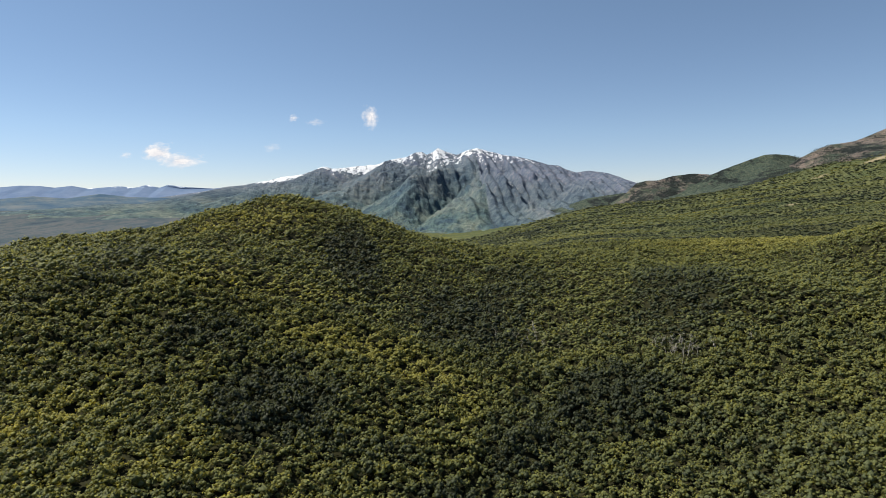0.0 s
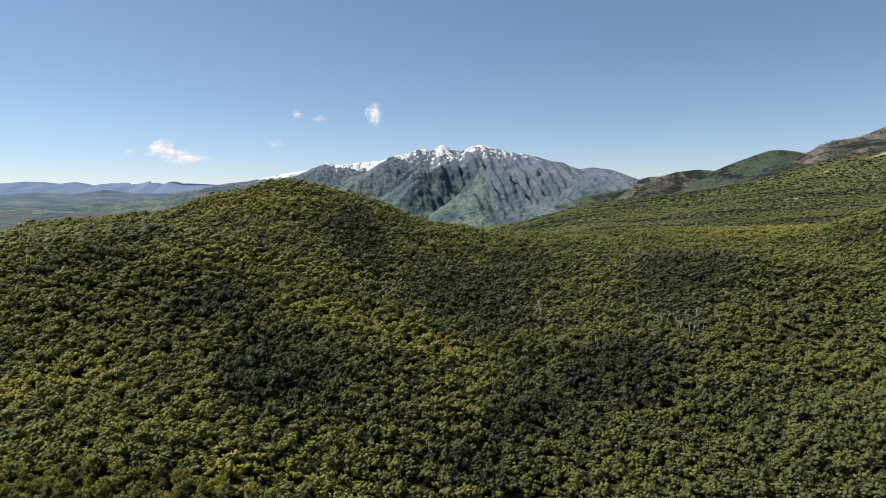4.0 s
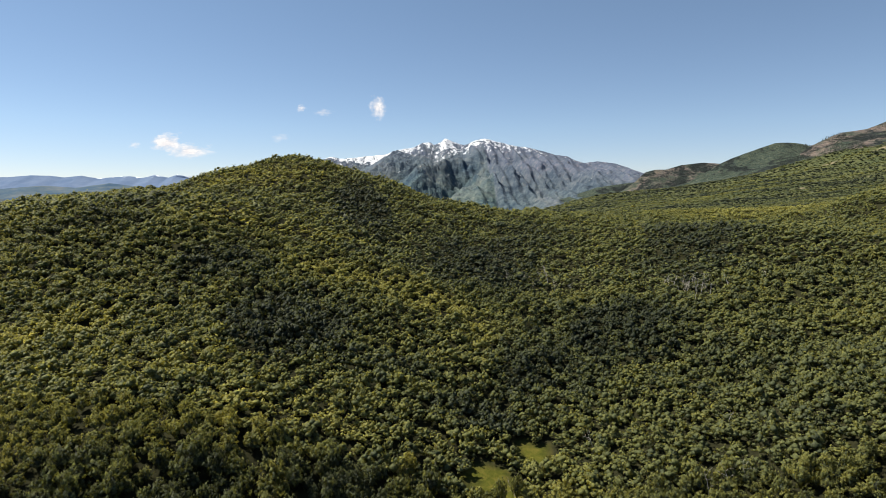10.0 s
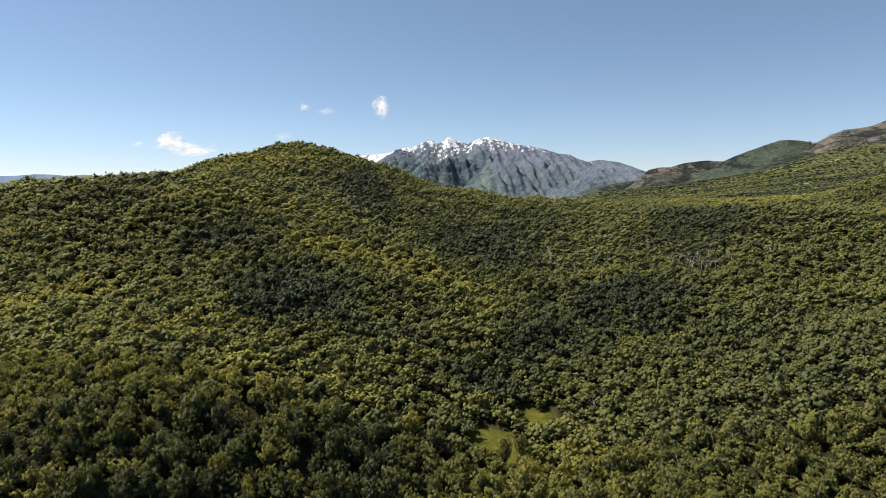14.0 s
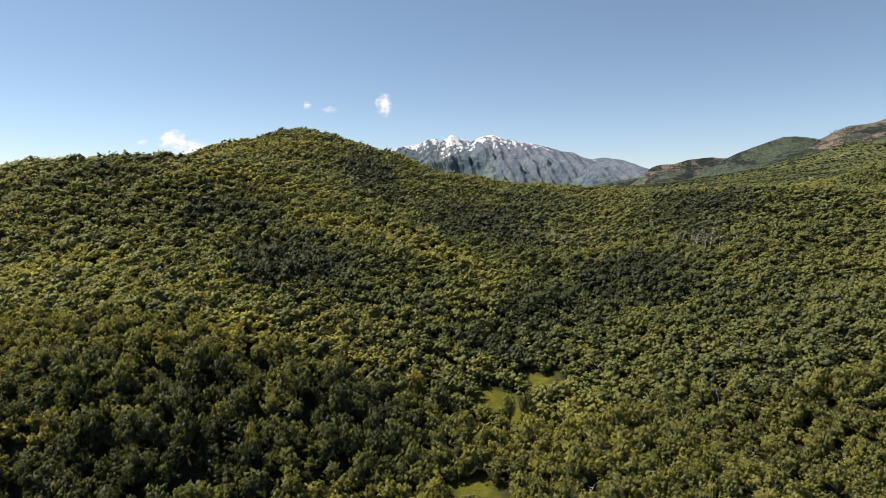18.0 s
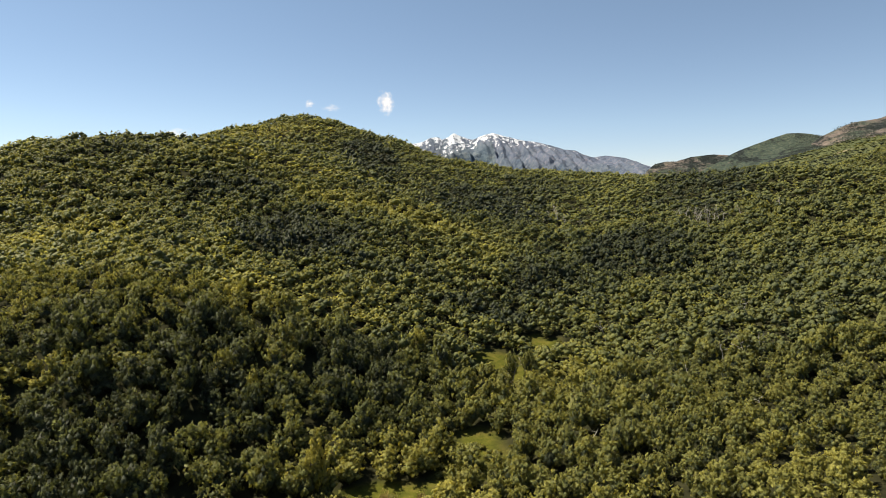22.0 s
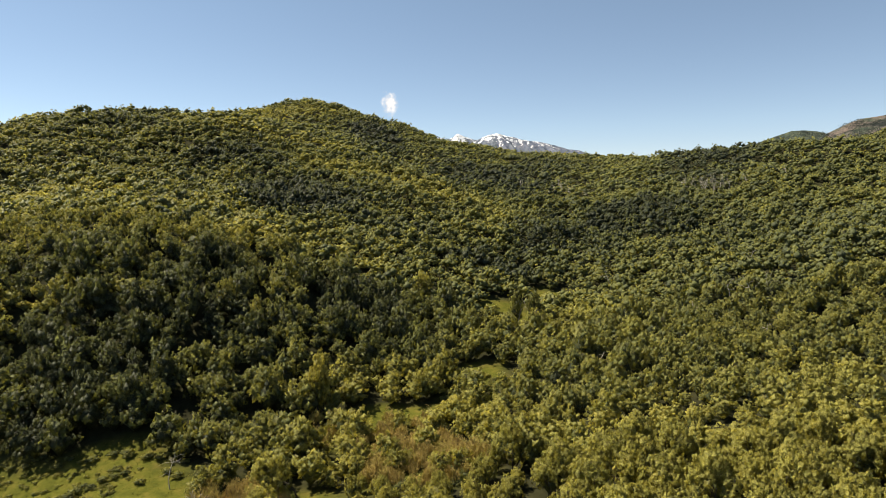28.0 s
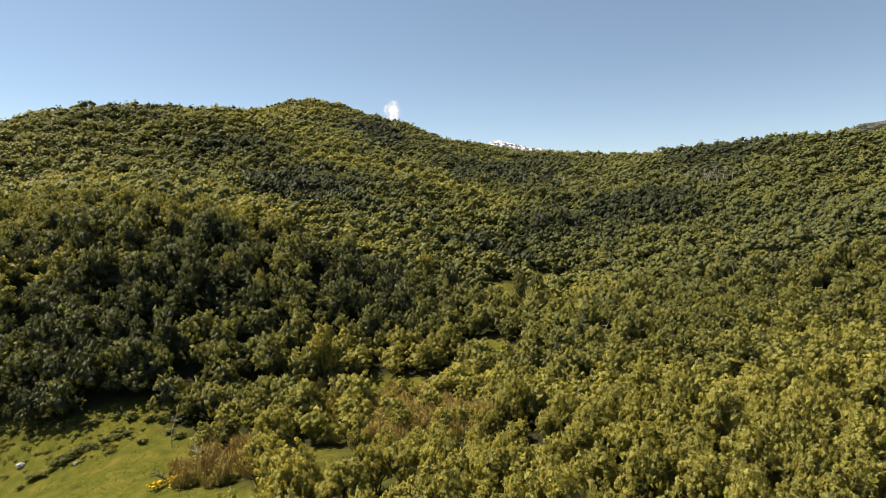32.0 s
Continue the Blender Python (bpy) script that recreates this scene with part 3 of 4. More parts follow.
# ---- trees ----
OCTA = np.array([(1, 0, 0), (0, 1, 0), (-1, 0, 0), (0, -1, 0), (0, 0, 0.8), (0, 0, -0.8)], float)
OCTA_FACES = np.array([(0, 1, 4), (1, 2, 4), (2, 3, 4), (3, 0, 4), (1, 0, 5), (2, 1, 5), (3, 2, 5), (0, 3, 5)])
PHI = (1 + math.sqrt(5)) / 2
BALL = np.array([(-1, PHI, 0), (1, PHI, 0), (-1, -PHI, 0), (1, -PHI, 0), (0, -1, PHI), (0, 1, PHI), (0, -1, -PHI), (0, 1, -PHI), (PHI, 0, -1), (PHI, 0, 1), (-PHI, 0, -1), (-PHI, 0, 1)]) / math.hypot(1, PHI)
BALL_FACES = np.array([(0, 11, 5), (0, 5, 1), (0, 1, 7), (0, 7, 10), (0, 10, 11), (1, 5, 9), (5, 11, 4), (11, 10, 2), (10, 7, 6), (7, 1, 8), (3, 9, 4), (3, 4, 2), (3, 2, 6), (3, 6, 8), (3, 8, 9), (4, 9, 5), (2, 4, 11), (6, 2, 10), (8, 6, 7), (9, 8, 1)])


def unit(v):
    return v / np.linalg.norm(v, axis=-1, keepdims=True)


def crown_shape(seed, clumps, per, clump_size, leaf, wide=1.0, tall=1.0, lobes=6, low=0.0, tint=0.0, ball=True, lobe=0.38, shells=True, full=0.78):
    """A crown of about 1 m radius standing on z = 0: lobes carry leaf clumps, clumps carry leaf sprays. Gives points, triangles, tint and facing."""
    r = np.random.default_rng(seed)
    ang = np.arange(lobes) * 2.39996 + r.uniform(-0.6, 0.6, lobes)
    rad = np.sqrt((np.arange(lobes) + 0.35) / lobes) * 0.70
    reach = lobe * r.uniform(0.72, 1.28, lobes)
    centre = np.stack([np.cos(ang) * rad * wide, np.sin(ang) * rad * wide, low + tall * (1.45 - 0.90 * rad ** 1.6 - r.uniform(0, 0.55, lobes) * (0.4 + rad))], -1)
    flat, middle = np.array([wide, wide, tall]), np.array([0, 0, low + 0.55 * tall])
    which = r.integers(0, lobes, clumps)
    n = r.normal(size=(clumps, 3))
    n[:, 2] = n[:, 2] * 0.9 + 0.25
    n = unit(n)
    c = centre[which] + n * (reach[which] * r.uniform(0.80, 1.12, clumps))[:, None] * flat
    out = unit(c - middle)
    m = unit(r.normal(size=(clumps, per, 3)) + n[:, None] * 0.9 + np.array([0, 0, 0.25]))
    p = c[:, None] + m * (clump_size * r.uniform(0.5, 1.15, (clumps, per)))[..., None]
    face = unit(m + r.normal(size=m.shape) * 0.6)
    a = unit(np.cross(face, r.normal(size=m.shape)))
    b = np.cross(face, a)
    s = leaf * r.uniform(0.55, 1.35, (clumps, per))
    turn = r.uniform(0, 6.283, (clumps, per))
    pts = []
    for k in range(3):
        t = turn + k * 2.094 + r.uniform(-0.4, 0.4, turn.shape)
        q = s * r.uniform(0.75, 1.25, turn.shape)
        pts.append(p + a * (np.cos(t) * q)[..., None] + b * (np.sin(t) * q)[..., None])
    v = np.stack(pts, 2).reshape(-1, 3)
    f = np.arange(len(v)).reshape(-1, 3)
    lobe_tint = r.uniform(-0.07, 0.07, lobes)
    shade = np.repeat(tint + lobe_tint[which] + r.uniform(-0.06, 0.06, clumps), per * 3)
    puff = np.repeat((m * 0.70 + (n * 0.45 + out * 0.25)[:, None] + r.normal(size=m.shape) * 0.22).reshape(-1, 3), 3, 0)
    # shells take a lower tint: shade inside the crown put into the colour
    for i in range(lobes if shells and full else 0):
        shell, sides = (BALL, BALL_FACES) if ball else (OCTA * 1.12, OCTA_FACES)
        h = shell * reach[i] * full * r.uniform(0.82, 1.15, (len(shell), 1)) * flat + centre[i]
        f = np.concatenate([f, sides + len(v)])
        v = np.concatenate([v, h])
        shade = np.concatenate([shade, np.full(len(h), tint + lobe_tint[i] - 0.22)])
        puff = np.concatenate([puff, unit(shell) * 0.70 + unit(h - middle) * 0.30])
    # core tinted lower still, painting the shade deep in the crown
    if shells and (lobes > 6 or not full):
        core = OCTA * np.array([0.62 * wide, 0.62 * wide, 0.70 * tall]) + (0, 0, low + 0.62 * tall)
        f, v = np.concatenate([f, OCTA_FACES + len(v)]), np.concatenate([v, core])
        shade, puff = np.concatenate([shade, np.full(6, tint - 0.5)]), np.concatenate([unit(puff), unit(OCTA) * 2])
    v[:, 2] = np.maximum(v[:, 2], -0.15)
    return v, f, np.column_stack([shade, puff])


# stands of one kind, shaded gully and sunlit ribs put into tint: x, y, half-lengths, turn, tint added
STANDS_AND_SHADE = ((-9, 76, 15, 24, 0.0, 0.22), (12, 52, 40, 14, 0.0, 0.16), (-52, 84, 26, 13, 0.1, -0.12), (-55, 192, 19, 20, 0.27, -0.42), (-88, 228, 17, 11, 0.36, -0.25), (-51, 350, 16, 48, 0.14, -0.34), (12, 294, 27, 44, -0.05, -0.26), (45, 358, 20, 33, -0.13, -0.16),
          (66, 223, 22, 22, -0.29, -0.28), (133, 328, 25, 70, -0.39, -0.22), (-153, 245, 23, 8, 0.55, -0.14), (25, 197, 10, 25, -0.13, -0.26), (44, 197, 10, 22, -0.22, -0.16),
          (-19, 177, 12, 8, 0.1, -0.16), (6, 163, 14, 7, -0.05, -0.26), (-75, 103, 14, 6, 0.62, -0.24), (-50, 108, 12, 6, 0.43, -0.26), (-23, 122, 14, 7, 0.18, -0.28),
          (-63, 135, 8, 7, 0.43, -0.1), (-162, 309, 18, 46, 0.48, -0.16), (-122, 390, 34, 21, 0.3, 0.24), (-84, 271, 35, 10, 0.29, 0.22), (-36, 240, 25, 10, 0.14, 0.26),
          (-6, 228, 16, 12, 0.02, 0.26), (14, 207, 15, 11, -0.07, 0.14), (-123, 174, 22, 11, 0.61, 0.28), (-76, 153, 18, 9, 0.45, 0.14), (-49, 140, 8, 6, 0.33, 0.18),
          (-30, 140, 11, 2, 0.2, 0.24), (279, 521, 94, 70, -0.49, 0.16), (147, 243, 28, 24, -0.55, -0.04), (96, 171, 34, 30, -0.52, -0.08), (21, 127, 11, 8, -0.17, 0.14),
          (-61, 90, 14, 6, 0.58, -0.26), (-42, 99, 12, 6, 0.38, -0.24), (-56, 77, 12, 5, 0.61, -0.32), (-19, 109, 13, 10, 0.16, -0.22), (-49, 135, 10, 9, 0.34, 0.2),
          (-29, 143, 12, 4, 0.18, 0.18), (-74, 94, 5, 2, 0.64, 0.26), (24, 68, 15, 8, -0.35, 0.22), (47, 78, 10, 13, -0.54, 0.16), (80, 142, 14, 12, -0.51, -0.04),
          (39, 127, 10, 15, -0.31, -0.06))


def species_and_shade(x, y):
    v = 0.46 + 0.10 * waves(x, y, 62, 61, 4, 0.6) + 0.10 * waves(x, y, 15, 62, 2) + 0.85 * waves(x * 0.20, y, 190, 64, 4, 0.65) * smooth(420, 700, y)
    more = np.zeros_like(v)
    for cx, cy, a, b, turn, add in STANDS_AND_SHADE:
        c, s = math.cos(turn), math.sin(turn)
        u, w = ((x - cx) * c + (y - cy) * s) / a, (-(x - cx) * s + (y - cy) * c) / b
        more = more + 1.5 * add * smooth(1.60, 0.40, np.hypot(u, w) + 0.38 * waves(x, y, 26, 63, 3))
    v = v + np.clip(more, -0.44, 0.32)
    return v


def woods(name, label, x, y, radius, tall, shapes, mat, seed, category="forest", spread=0.11, shift=0.0):
    """Many crowns in one mesh, each turned, sized and tinted by itself."""
    r = np.random.default_rng(seed)
    z = height(x, y)
    which = r.integers(0, len(shapes), len(x))
    turn = r.uniform(0, 6.283, len(x))
    kind = species_and_shade(x, y)
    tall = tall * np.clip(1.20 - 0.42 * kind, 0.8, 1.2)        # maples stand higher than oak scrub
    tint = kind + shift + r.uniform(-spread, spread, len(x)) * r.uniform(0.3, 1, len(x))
    vs, fs, ts, start = [], [], [], 0
    for k, (v, f, shade) in enumerate(shapes):
        i = np.flatnonzero(which == k)
        if not len(i):
            continue
        c, s = np.cos(turn[i])[:, None], np.sin(turn[i])[:, None]
        out = np.empty((len(i), len(v), 3))
        out[:, :, 0] = (v[None, :, 0] * c - v[None, :, 1] * s) * radius[i, None] + x[i, None]
        out[:, :, 1] = (v[None, :, 0] * s + v[None, :, 1] * c) * radius[i, None] + y[i, None]
        out[:, :, 2] = v[None, :, 2] * tall[i, None] + z[i, None]
        vs.append(out.reshape(-1, 3))
        fs.append((f[None] + (start + np.arange(len(i)) * len(v))[:, None, None]).reshape(-1, 3))
        way = np.empty((len(i), len(v), 4))
        way[:, :, 0] = tint[i, None] + shade[None, :, 0]
        way[:, :, 1] = shade[None, :, 1] * c - shade[None, :, 2] * s
        way[:, :, 2] = shade[None, :, 1] * s + shade[None, :, 2] * c
        way[:, :, 3] = shade[None, :, 3]
        ts.append(way.reshape(-1, 4))
        start += len(i) * len(v)
    return tagged(new(name, faces_mesh(name, np.concatenate(vs), np.concatenate(fs), mat, np.concatenate(ts))), label, category, kind="stuff")


def seen_land(x, y, up=6.0):
    """False for land that lies hidden behind a rise from high over the brook."""
    e, ok = 100.0, np.ones(len(x), bool)
    z = height(x, y) + up
    for s in np.linspace(0.15, 0.97, 34):
        ok &= height(x * s, y * s) < e + (z - e) * s + 1.5
    return ok


def scatter(y0, y1, gap, seed, spread=0.78, side=16, thin=0.07):
    r = np.random.default_rng(seed)
    xs, ys = np.meshgrid(np.arange(-spread * y1 - side, spread * y1 + side, gap), np.arange(y0, y1, gap))
    xs = xs + (np.arange(xs.shape[0]) % 2 * gap / 2)[:, None]
    x, y = (xs + r.uniform(-0.5, 0.5, xs.shape) * gap).ravel(), (ys + r.uniform(-0.5, 0.5, ys.shape) * gap).ravel()
    keep = (np.abs(x) < spread * y + side) & (meadow(x, y) < 0.35) & (meadow(x, y, THICKETS) < r.choice([0.5, 2.0], x.shape, p=[0.78, 0.22])) & (meadow(x, y, DRY) < 0.4) & (r.uniform(0, 1, x.shape) > thin)
    x, y = x[keep], y[keep]
    keep = seen_land(x, y)
    return x[keep], y[keep]


def sizes(n, seed, lo, hi):
    r = np.random.default_rng(seed)
    return lo + (hi - lo) * r.uniform(0, 1, n) ** 1.5


def part(name, mesh, parent, label=""):
    ob = new(name, mesh)
    ob.parent = parent
    return tagged(ob, label)


def tube(points, radii, sides=6):
    """A tapered limb along points, as a list of vertices and quads."""
    v, f = [], []
    for i, (p, rr) in enumerate(zip(points, radii)):
        d = Vector(points[min(i + 1, len(points) - 1)]) - Vector(points[max(i - 1, 0)])
        a = d.orthogonal().normalized()
        c = d.normalized().cross(a)
        for k in range(sides):
            w = 6.283 * k / sides
            v.append(Vector(p) + (a * math.cos(w) + c * math.sin(w)) * rr)
        if i:
            o = (i - 1) * sides
            f += [(o + k, o + (k + 1) % sides, o + sides + (k + 1) % sides, o + sides + k) for k in range(sides)]
    return v, f


def limbs_mesh(name, limbs, mat, sides=6):
    v, f = [], []
    for pts, rad in limbs:
        a, q = tube(pts, rad, sides)
        f += [tuple(i + len(v) for i in w) for w in q]
        v += a
    me = bpy.data.meshes.new(name)
    me.from_pydata([tuple(p) for p in v], [], f)
    me.materials.append(mat)
    me.polygons.foreach_set("use_smooth", np.ones(len(f), bool))
    return me


def bent(r, start, way, length, steps, wander):
    pts, p, d = [Vector(start)], Vector(start), Vector(way).normalized()
    for _ in range(steps):
        d = (d + Vector(r.normal(size=3) * wander)).normalized()
        p = p + d * (length / steps)
        pts.append(p.copy())
    return pts


def stems(r, top, n, thick):
    out = []
    for _ in range(n):
        w = r.uniform(0, 6.283)
        pts = bent(r, (math.cos(w) * 0.12, math.sin(w) * 0.12, -0.3), (math.cos(w) * 0.35, math.sin(w) * 0.35, 1), top, 5, 0.14)
        out.append((pts, np.linspace(thick, thick * 0.25, 6)))
        for k in (2, 3, 4):
            out.append((bent(r, pts[k], (math.cos(w + r.uniform(-1.5, 1.5)), math.sin(w + r.uniform(-1.5, 1.5)), 0.8), top * 0.35, 3, 0.2), np.linspace(thick * 0.45, thick * 0.1, 4)))
    return out


# the trees that stand nearest on the slopes, each a thing of its own
KINDS = []
for k in range(9):
    r = np.random.default_rng(900 + k)
    big = 1.55 + 0.16 * (k % 5)
    high = big * (1.25 + 0.16 * (k % 3))
    v, f, shade = crown_shape(500 + k, 260, 9, 0.08, 0.087, 1.0, 1.0, 22, 0.05, 0.84, lobe=0.28, full=0)
    v = v * np.array([big, big, high])
    tree = new("oak_tree")
    tagged(tree, "yellow-green leafy oak tree growing on the brook slope", "tree", "oak trees on the near slope")
    part("trunk", limbs_mesh("trunk", stems(r, high * 1.3, 3, 0.085), BARK), tree, "dark forked trunk")
    part("crown", faces_mesh("crown", v, f, LEAF_NEAR, shade), tree)
    KINDS.append([tree, False])

x, y = scatter(34, 130, 2.7, 1)
first = (y + 0.25 * np.abs(x) < 66) & (x > -30)
for px, py, pz, s, turn, k in zip(x[first], y[first], height(x[first], y[first]), RNG.uniform(0.8, 1.25, len(x)), RNG.uniform(0, 360, len(x)), RNG.integers(0, 9, len(x))):
    s *= 1 - 0.42 * float(meadow(np.array([px]), np.array([py]), ((-9, 59, 13, 8, 0.1),))[0])
    if KINDS[k][1]:
        c = copy_thing(KINDS[k][0], pose(px, py, pz, 0, 0, turn))
        c.scale = (s, s, s)
    else:
        KINDS[k][0].matrix_basis = pose(px, py, pz, 0, 0, turn)
        KINDS[k][0].scale = (s, s, s)
        KINDS[k][1] = True

x, y = x[~first], y[~first]
brook = smooth(60, 20, np.abs(y - (115 + 0.62 * x)))      # taller trees along the brook
rad = sizes(len(x), 2, 1.15, 2.35) * (1 + 0.25 * brook)
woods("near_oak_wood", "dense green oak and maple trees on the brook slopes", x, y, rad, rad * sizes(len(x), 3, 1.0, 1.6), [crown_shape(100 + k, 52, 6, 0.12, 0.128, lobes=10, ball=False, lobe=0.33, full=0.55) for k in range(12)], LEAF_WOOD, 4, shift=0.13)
x, y = scatter(130, 260, 2.7, 5)
rad = sizes(len(x), 6, 1.5, 3.0)
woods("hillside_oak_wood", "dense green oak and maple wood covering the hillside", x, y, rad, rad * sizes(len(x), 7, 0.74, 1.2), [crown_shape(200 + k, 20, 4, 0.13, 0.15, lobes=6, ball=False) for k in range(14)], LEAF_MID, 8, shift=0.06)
x, y = scatter(260, 620, 3.25, 9)
rad = sizes(len(x), 10, 1.8, 3.5)
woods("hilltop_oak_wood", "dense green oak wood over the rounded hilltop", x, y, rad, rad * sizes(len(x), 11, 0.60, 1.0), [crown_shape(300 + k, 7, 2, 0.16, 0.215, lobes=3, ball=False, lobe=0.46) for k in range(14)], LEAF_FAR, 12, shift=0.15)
x, y = scatter(620, 1150, 6.4, 13)
fx, fy = scatter(1150, 1750, 10.0, 17)
ex, ey = scatter(1750, 2350, 15.0, 18)
x, y = np.concatenate([x, fx, ex]), np.concatenate([y, fy, ey])
keep = x > -0.28 * y
x, y = x[keep], y[keep]
rad = sizes(len(x), 14, 1.7, 4.2) * np.where(y > 1750, 2.1, np.where(y > 1150, 1.5, 1.0))
woods("plateau_scrub", "olive-green oak scrub spread over the far plateau", x, y, rad, rad * sizes(len(x), 15, 0.26, 0.48), [crown_shape(400 + k, 3, 2, 0.2, 0.26, lobes=1, ball=False, lobe=0.85, full=0.95) for k in range(10)], LEAF_FAR, 16, spread=0.08, shift=-0.10)


# ---- single trees that stand out ----
def leafy_tree(label, x, y, wide, high, tint, seed, clumps=110, low=0.1, wood=None):
    r = np.random.default_rng(seed)
    v, f, shade = crown_shape(seed, clumps * 2, 10, 0.09, 0.075, 1.0, 1.0, 18, low, tint, lobe=0.32, full=0)
    v = v * np.array([wide, wide, high / 1.95])
    tree = new("tree")
    tagged(tree, label, "tree")
    part("trunk", limbs_mesh("trunk", stems(r, high * 0.72, 2, 0.12), wood or BARK), tree)
    part("crown", faces_mesh("crown", v, f, LEAF_NEAR, shade), tree)
    tree.matrix_basis = pose(x, y, float(height(x, y)), 0, 0, seed * 37)
    return tree


leafy_tree("tall light green poplar at the meadow edge", -23.6, 86.3, 2.2, 10.5, 1.05, 701, 150)
leafy_tree("broad round-crowned green maple beside the grass", -49.5, 78.5, 3.3, 7.2, 0.24, 702, 150)
leafy_tree("bright yellow-green tree above the dark wood", -11, 132, 2.6, 8.0, 0.80, 703, 120)
leafy_tree("pale green feathery willow on the slope", 57, 107, 2.7, 5.6, 0.70, 704, 130)
leafy_tree("yellow-green tree with thin crown by the grass", -22.9, 60.7, 2.6, 6.4, 0.86, 705, 130)
leafy_tree("bright green slim tree in the dark wood", -38, 101, 1.5, 7.5, 0.72, 706, 90)
leafy_tree("yellow-topped maple among dark trees", -44, 103, 2.1, 7.5, 0.62, 707, 100)
leafy_tree("grey-green slim aspen beside the glade", 10, 128, 1.9, 8.5, 0.50, 708, 100, wood=PALE)
leafy_tree("grey-green slim aspen beside the glade", 14, 131, 1.7, 7.5, 0.48, 709, 100, wood=PALE)
leafy_tree("dark green juniper on the bald hilltop", -141, 468, 2.6, 5.0, 0.12, 710, 60)
leafy_tree("dark green juniper on the bald hilltop", -147, 462, 1.7, 4.2, 0.10, 711, 60)


# ---- dead and bare trees ----
def bare_tree(name, label, x, y, high, seed, wood, lean=0.2, forks=5, thick=0.14, group=""):
    r = np.random.default_rng(seed)
    w = r.uniform(0, 6.283)
    trunk = bent(r, (0, 0, -0.3), (math.cos(w) * lean, math.sin(w) * lean, 1), high, 7, 0.10 + lean * 0.45)
    tree = new(name)
    tagged(tree, label, "dead tree", group)
    part("trunk", limbs_mesh("trunk", [(trunk, np.linspace(thick, thick * 0.22, 8))], wood), tree)
    for k in range(forks):
        a = r.uniform(0, 6.283)
        at = trunk[r.integers(3, 7)]
        arm = bent(r, at, (math.cos(a), math.sin(a), r.uniform(0.1, 1.0)), high * r.uniform(0.18, 0.42), 5, 0.30)
        twig = bent(r, arm[3], (math.cos(a + 1), math.sin(a + 1), 0.6), high * 0.14, 3, 0.3)
        part("limb", limbs_mesh("limb", [(arm, np.linspace(thick * 0.4, thick * 0.08, 6)), (twig, np.linspace(thick * 0.16, thick * 0.05, 4))], wood, 5), tree)
    tree.matrix_basis = pose(x, y, float(height(x, y)))
    return tree


bare_tree("dead_tree", "dark twisted dead tree leaning over the meadow edge", -30.6, 56.2, 4.0, 811, BARK, 0.75, 9, 0.17)
bare_tree("dead_tree", "grey broken snag among brown shrubs", -29.3, 58.0, 3.6, 822, PALE, 0.5, 6, 0.12)
bare_tree("dead_tree", "dark upright snag among brown shrubs", -27.6, 59.6, 4.0, 833, BARK, 0.2, 6, 0.12)
bare_tree("dead_tree", "dark snag standing in the shrub thicket", -20.5, 62.0, 3.6, 844, BARK, 0.3, 5, 0.11)
bare_tree("dead_tree", "slender grey dead sapling standing in the grass", -36.5, 65.0, 4.6, 855, PALE, 0.08, 7, 0.07)
for k, (tx, ty, th) in enumerate(((55, 126, 7.0), (60, 127, 7.5), (64.5, 129, 6.0), (52.5, 104, 5.2), (45, 118, 6.0), (12, 82, 3.5), (20, 96, 5.0), (70, 150, 6.5), (36, 150, 7.5))):
    bare_tree("dead_aspen", "bleached bare aspen trunk standing among oaks", tx, ty, th, 860 + k, PALE, 0.08, 4, 0.13, "bleached trunks on the slope")
stand = np.random.default_rng(77)
for k in range(26):
    bare_tree("dead_aspen", "grey leafless aspen in a bare stand", 103 + stand.normal() * 7, 250 + stand.normal() * 7, stand.uniform(5, 7.5), 900 + k, PALE, 0.1, 6, 0.17, "leafless aspens in the hollow")
for k in range(12):
    bare_tree("dead_aspen", "grey leafless aspen in a bare stand", 44 + stand.normal() * 7, 278 + stand.normal() * 8, stand.uniform(5, 7.5), 940 + k, PALE, 0.1, 6, 0.17, "leafless aspens under the saddle")


# ---- brown shrubs, bushes, grass, stones ----
def shrub_parts(seed, wide, high, blades):
    """Upright twigs and leaves fanning out from the base."""
    r = np.random.default_rng(seed)
    a, d = r.uniform(0, 6.283, blades), np.sqrt(r.uniform(0, 1, blades))
    foot = np.stack([np.cos(a) * d * wide * 0.45, np.sin(a) * d * wide * 0.45, np.full(blades, -0.1)], -1)
    up = np.stack([np.cos(a) * d * wide, np.sin(a) * d * wide, high * (1.05 - 0.45 * d ** 2) * r.uniform(0.55, 1.1, blades)], -1)
    side = unit(np.cross(up - foot, r.normal(size=up.shape))) * r.uniform(0.025, 0.06, (blades, 1))
    mid = foot + (up - foot) * r.uniform(0.45, 0.8, (blades, 1))
    v = np.stack([mid - side, mid + side, up], 1).reshape(-1, 3)
    twigs = [([foot[i], (foot[i] + up[i]) / 2 + r.normal(size=3) * 0.05, up[i] * 0.92], (0.028, 0.018, 0.008)) for i in range(0, blades, max(1, blades // 14))]
    return v, limbs_mesh("branchwork", twigs, BARK, 4)


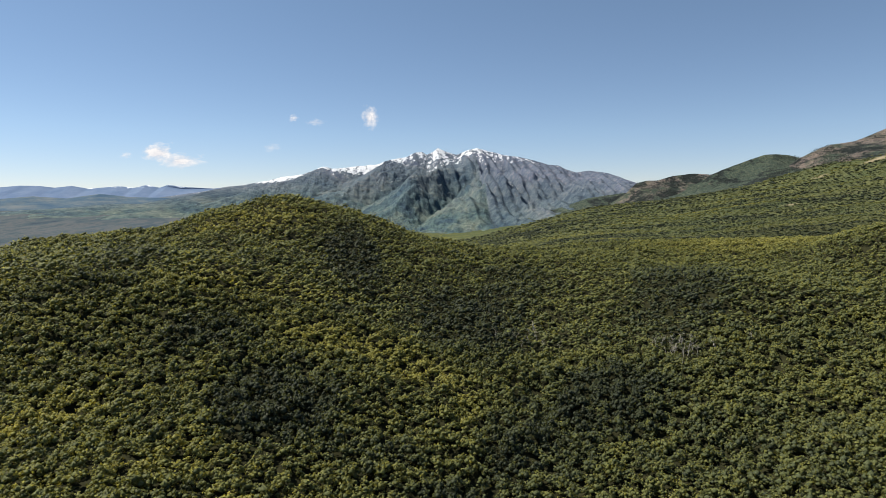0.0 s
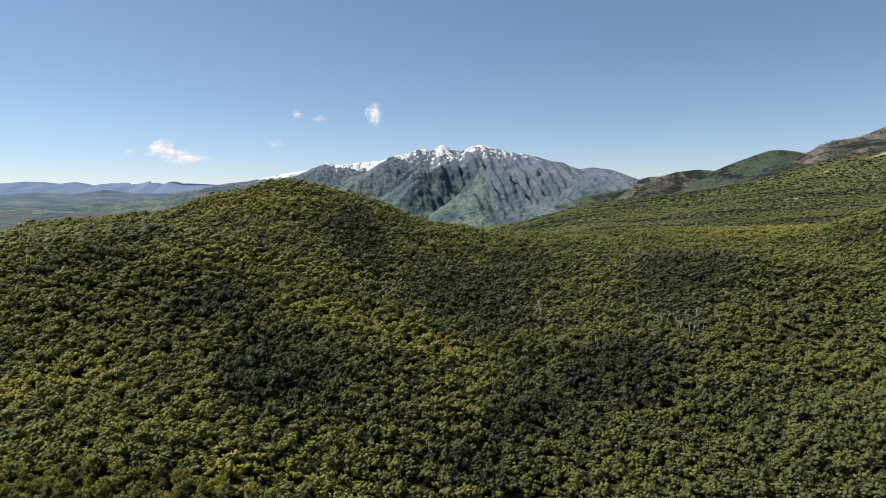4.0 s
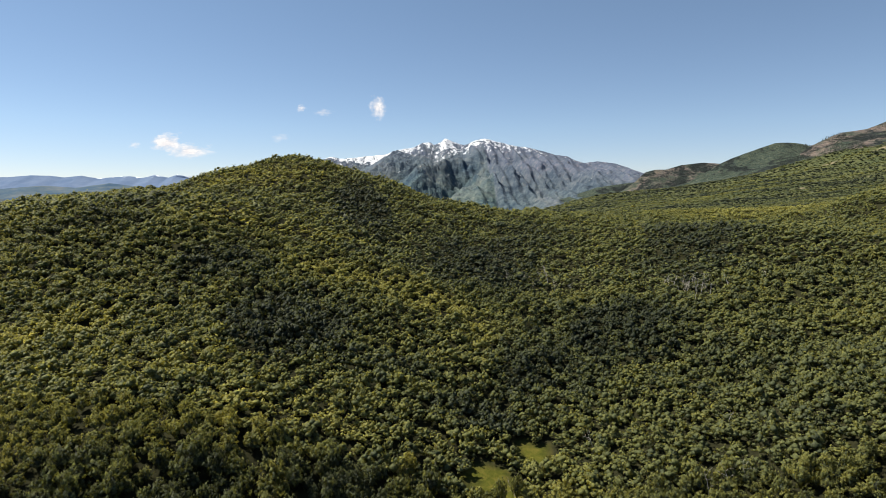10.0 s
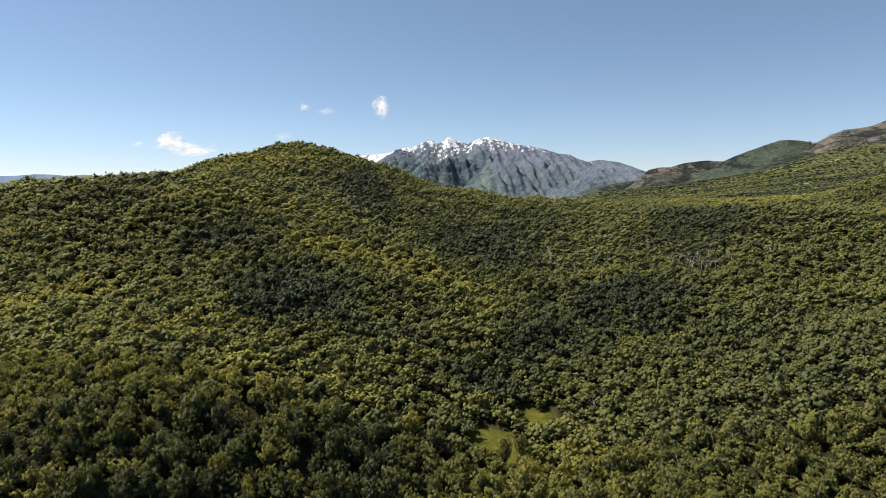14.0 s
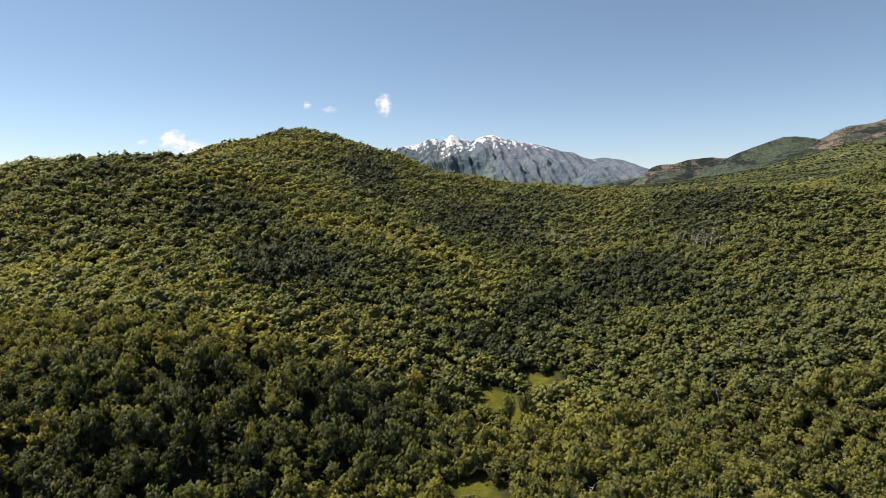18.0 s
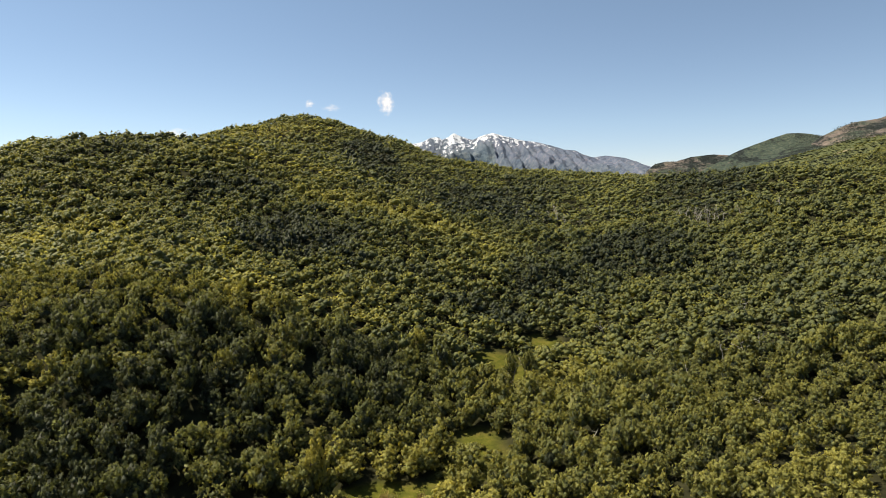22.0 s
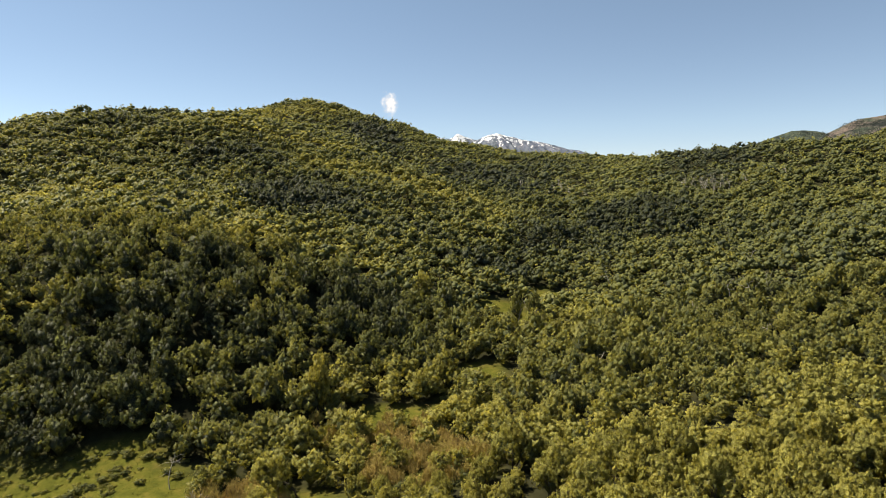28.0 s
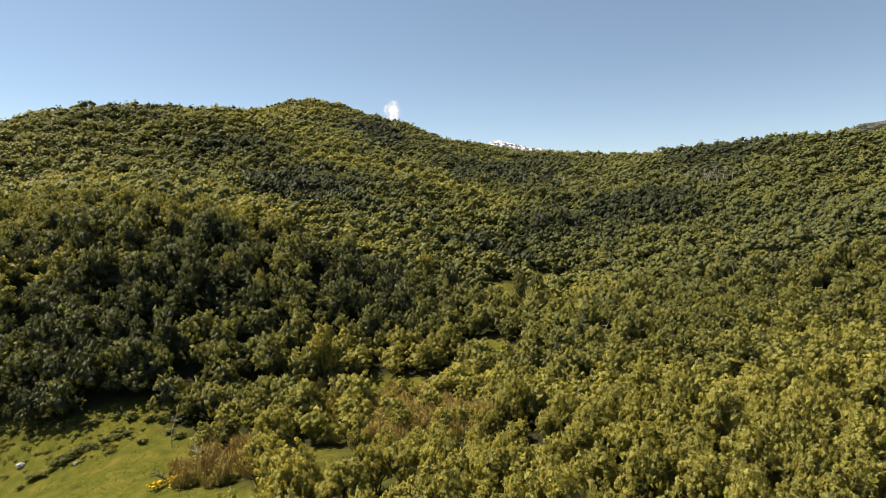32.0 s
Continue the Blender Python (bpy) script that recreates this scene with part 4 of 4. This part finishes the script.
def shrubs(name, label, group, kinds, spots, seed):
    r = np.random.default_rng(seed)
    made = [None] * len(kinds)
    for sx, sy in spots:
        k = int(r.integers(0, len(kinds)))
        s = r.uniform(0.7, 1.3)
        m = pose(sx, sy, float(height(sx, sy)), 0, 0, r.uniform(0, 360))
        if made[k] is None:
            made[k] = tagged(new(name), label, "shrub", group)
            part("foliage", kinds[k][0], made[k])
            if kinds[k][1]:
                part("branchwork", kinds[k][1], made[k])
            made[k].matrix_basis = m
            made[k].scale = (s, s, s)
        else:
            c = copy_thing(made[k], m)
            c.scale = (s, s, s)


def spots_in(areas, n, seed, lo=0.4, avoid=None):
    r = np.random.default_rng(seed)
    out = []
    while len(out) < n:
        cx, cy, a, bb, turn = areas[r.integers(0, len(areas))]
        px, py = cx + r.uniform(-1.2, 1.2) * max(a, bb), cy + r.uniform(-1.2, 1.2) * max(a, bb)
        if meadow(np.array([px]), np.array([py]), areas)[0] > lo and (avoid is None or meadow(np.array([px]), np.array([py]), avoid)[0] < 0.3):
            out.append((px, py))
    return out


def willow_parts(k):
    v, f, shade = crown_shape(1000 + k, 44, 8, 0.16, 0.055, 1.0, 0.95, 7, 0.05, shells=False)
    fan, twigs = shrub_parts(1050 + k, 0.9, 1.7, 200)
    v = np.concatenate([v * np.array([0.95, 0.95, 0.90 + 0.12 * k]), fan])
    return faces_mesh("foliage", v, np.arange(len(v)).reshape(-1, 3), TWIG), twigs


willow = [willow_parts(k) for k in range(5)]
shrubs("willow_shrub", "brown twiggy willow shrub in the brook thicket", "brown willow shrubs", willow, spots_in(THICKETS[:3], 280, 31), 41)


def low_bush(seed, tint, size=0.95):
    v, f, shade = crown_shape(seed, 50, 8, 0.13, 0.09, 1.15, 0.45, 8, 0.0, tint)
    r = np.random.default_rng(seed)
    return faces_mesh("foliage", v * size, f, LEAF_NEAR, shade), limbs_mesh("branchwork", stems(r, 0.9 * size, 3, 0.03), BARK, 4)


shrubs("green_bush", "low leafy green bush near the brook", "low bushes along the brook", [low_bush(1100 + k, 0.5 + 0.08 * k) for k in range(4)],
       spots_in(THICKETS, 100, 32), 42)
edge = np.random.default_rng(5)
gully = ((-52, 62.0), (-50.6, 63.3), (-48.9, 65.9), (-46.4, 67.2), (-42.1, 68.9))
bank = []
for (x0, y0), (x1, y1) in zip(gully, gully[1:]):
    bank += [(x0 + (x1 - x0) * k / 4 + edge.normal() * 0.6, y0 + (y1 - y0) * k / 4 + edge.normal() * 0.5) for k in range(4)]
bank += [(-62 + 1.15 * k + edge.normal() * 0.6, 71.6 + edge.normal() * 0.6) for k in range(22)]
shrubs("green_bush", "low dark green bush on the brook bank in the meadow", "low bushes in the meadow", [low_bush(1200 + k, 0.44 + 0.12 * k, 0.72) for k in range(3)],
       bank + [(-41, 66.5), (-38.5, 68.5), (-36.8, 67.5)], 43)

def tussock(seed):
    v, f, shade = crown_shape(seed, 24, 7, 0.13, 0.09, 1.0, 0.22, 6, 0.0, 0.62, ball=False)
    return faces_mesh("foliage", v * 0.5, f, LEAF_NEAR, shade), None


rough = np.random.default_rng(6)
shrubs("grass_tussock", "rough green grass tussock in the meadow", "tussocks in the meadow", [tussock(1400 + k) for k in range(3)],
       [(-63 + 19 * u + 2 * w, 63.5 + 6.5 * w) for u, w in rough.uniform(0, 1, (90, 2))], 45)

# grass: blades over the glades, thickest where the camera passes nearest
r = np.random.default_rng(12)
n = 60000
gx = np.concatenate([r.uniform(-100, -16, n), r.uniform(-30, 34, n // 2)])
gy = np.concatenate([r.uniform(40, 80, n), r.uniform(80, 170, n // 2)])
keep = (meadow(gx, gy) > 0.4) | ((meadow(gx, gy, THICKETS) > 0.4) & (r.uniform(0, 1, gx.shape) < 0.6))
gx, gy = gx[keep], gy[keep]
tuft = 0.5 + 0.5 * waves(gx, gy, 5, 71, 3)
high = r.uniform(0.06, 0.17, len(gx)) * (0.5 + 0.9 * tuft)
foot = np.stack([gx, gy, height(gx, gy) - 0.03], -1)
a = r.uniform(0, 6.283, len(gx))
side = np.stack([np.cos(a), np.sin(a), np.zeros_like(a)], -1) * r.uniform(0.02, 0.05, (len(a), 1))
tip = foot + np.stack([r.normal(size=len(a)) * 0.16, r.normal(size=len(a)) * 0.16, high], -1)
v = np.stack([foot - side, foot + side, tip], 1).reshape(-1, 3)
tagged(new("grass", faces_mesh("grass", v, np.arange(len(v)).reshape(-1, 3), GRASS)), "long green and straw-coloured meadow grass", "grass", kind="stuff")


def boulder(x, y, size, seed, label):
    r = np.random.default_rng(seed)
    bm = bmesh.new()
    bmesh.ops.create_icosphere(bm, subdivisions=3, radius=size)
    for p in bm.verts:
        d = p.co.normalized()
        p.co *= 1 + 0.28 * noise.noise(d * 1.6 + Vector((seed, 0, 0))) + 0.10 * noise.noise(d * 4.2 + Vector((0, seed, 0)))
        p.co.z *= 0.72
    me = bpy.data.meshes.new("boulder")
    bm.to_mesh(me)
    bm.free()
    me.materials.append(STONE)
    ob = tagged(new("boulder", me), label, "boulder")
    ob.matrix_basis = pose(x, y, float(height(x, y)) + size * 0.3, 0, 0, seed * 50)


boulder(-55.3, 65.3, 0.50, 1, "white weathered boulder lying in the meadow grass")
boulder(-47.4, 63.7, 0.26, 2, "small pale stone lying in the meadow grass")
bloom = np.random.default_rng(3)
kinds = []
for k in range(3):
    v, f, shade = crown_shape(1300 + k, 36, 8, 0.13, 0.10, 1.0, 0.6, 6, 0.0, 0.5)
    kinds.append((faces_mesh("foliage", v * 0.8, f, BLOOM), limbs_mesh("branchwork", stems(bloom, 0.6, 3, 0.03), BARK, 4)))
shrubs("blossom_shrub", "low shrub covered in yellow blossom in the meadow", "yellow blossom shrubs", kinds, [(-31.5, 54.3), (-30.4, 53.6), (-29.6, 54.8), (-32.3, 53.2), (-0.5, 62)], 44)
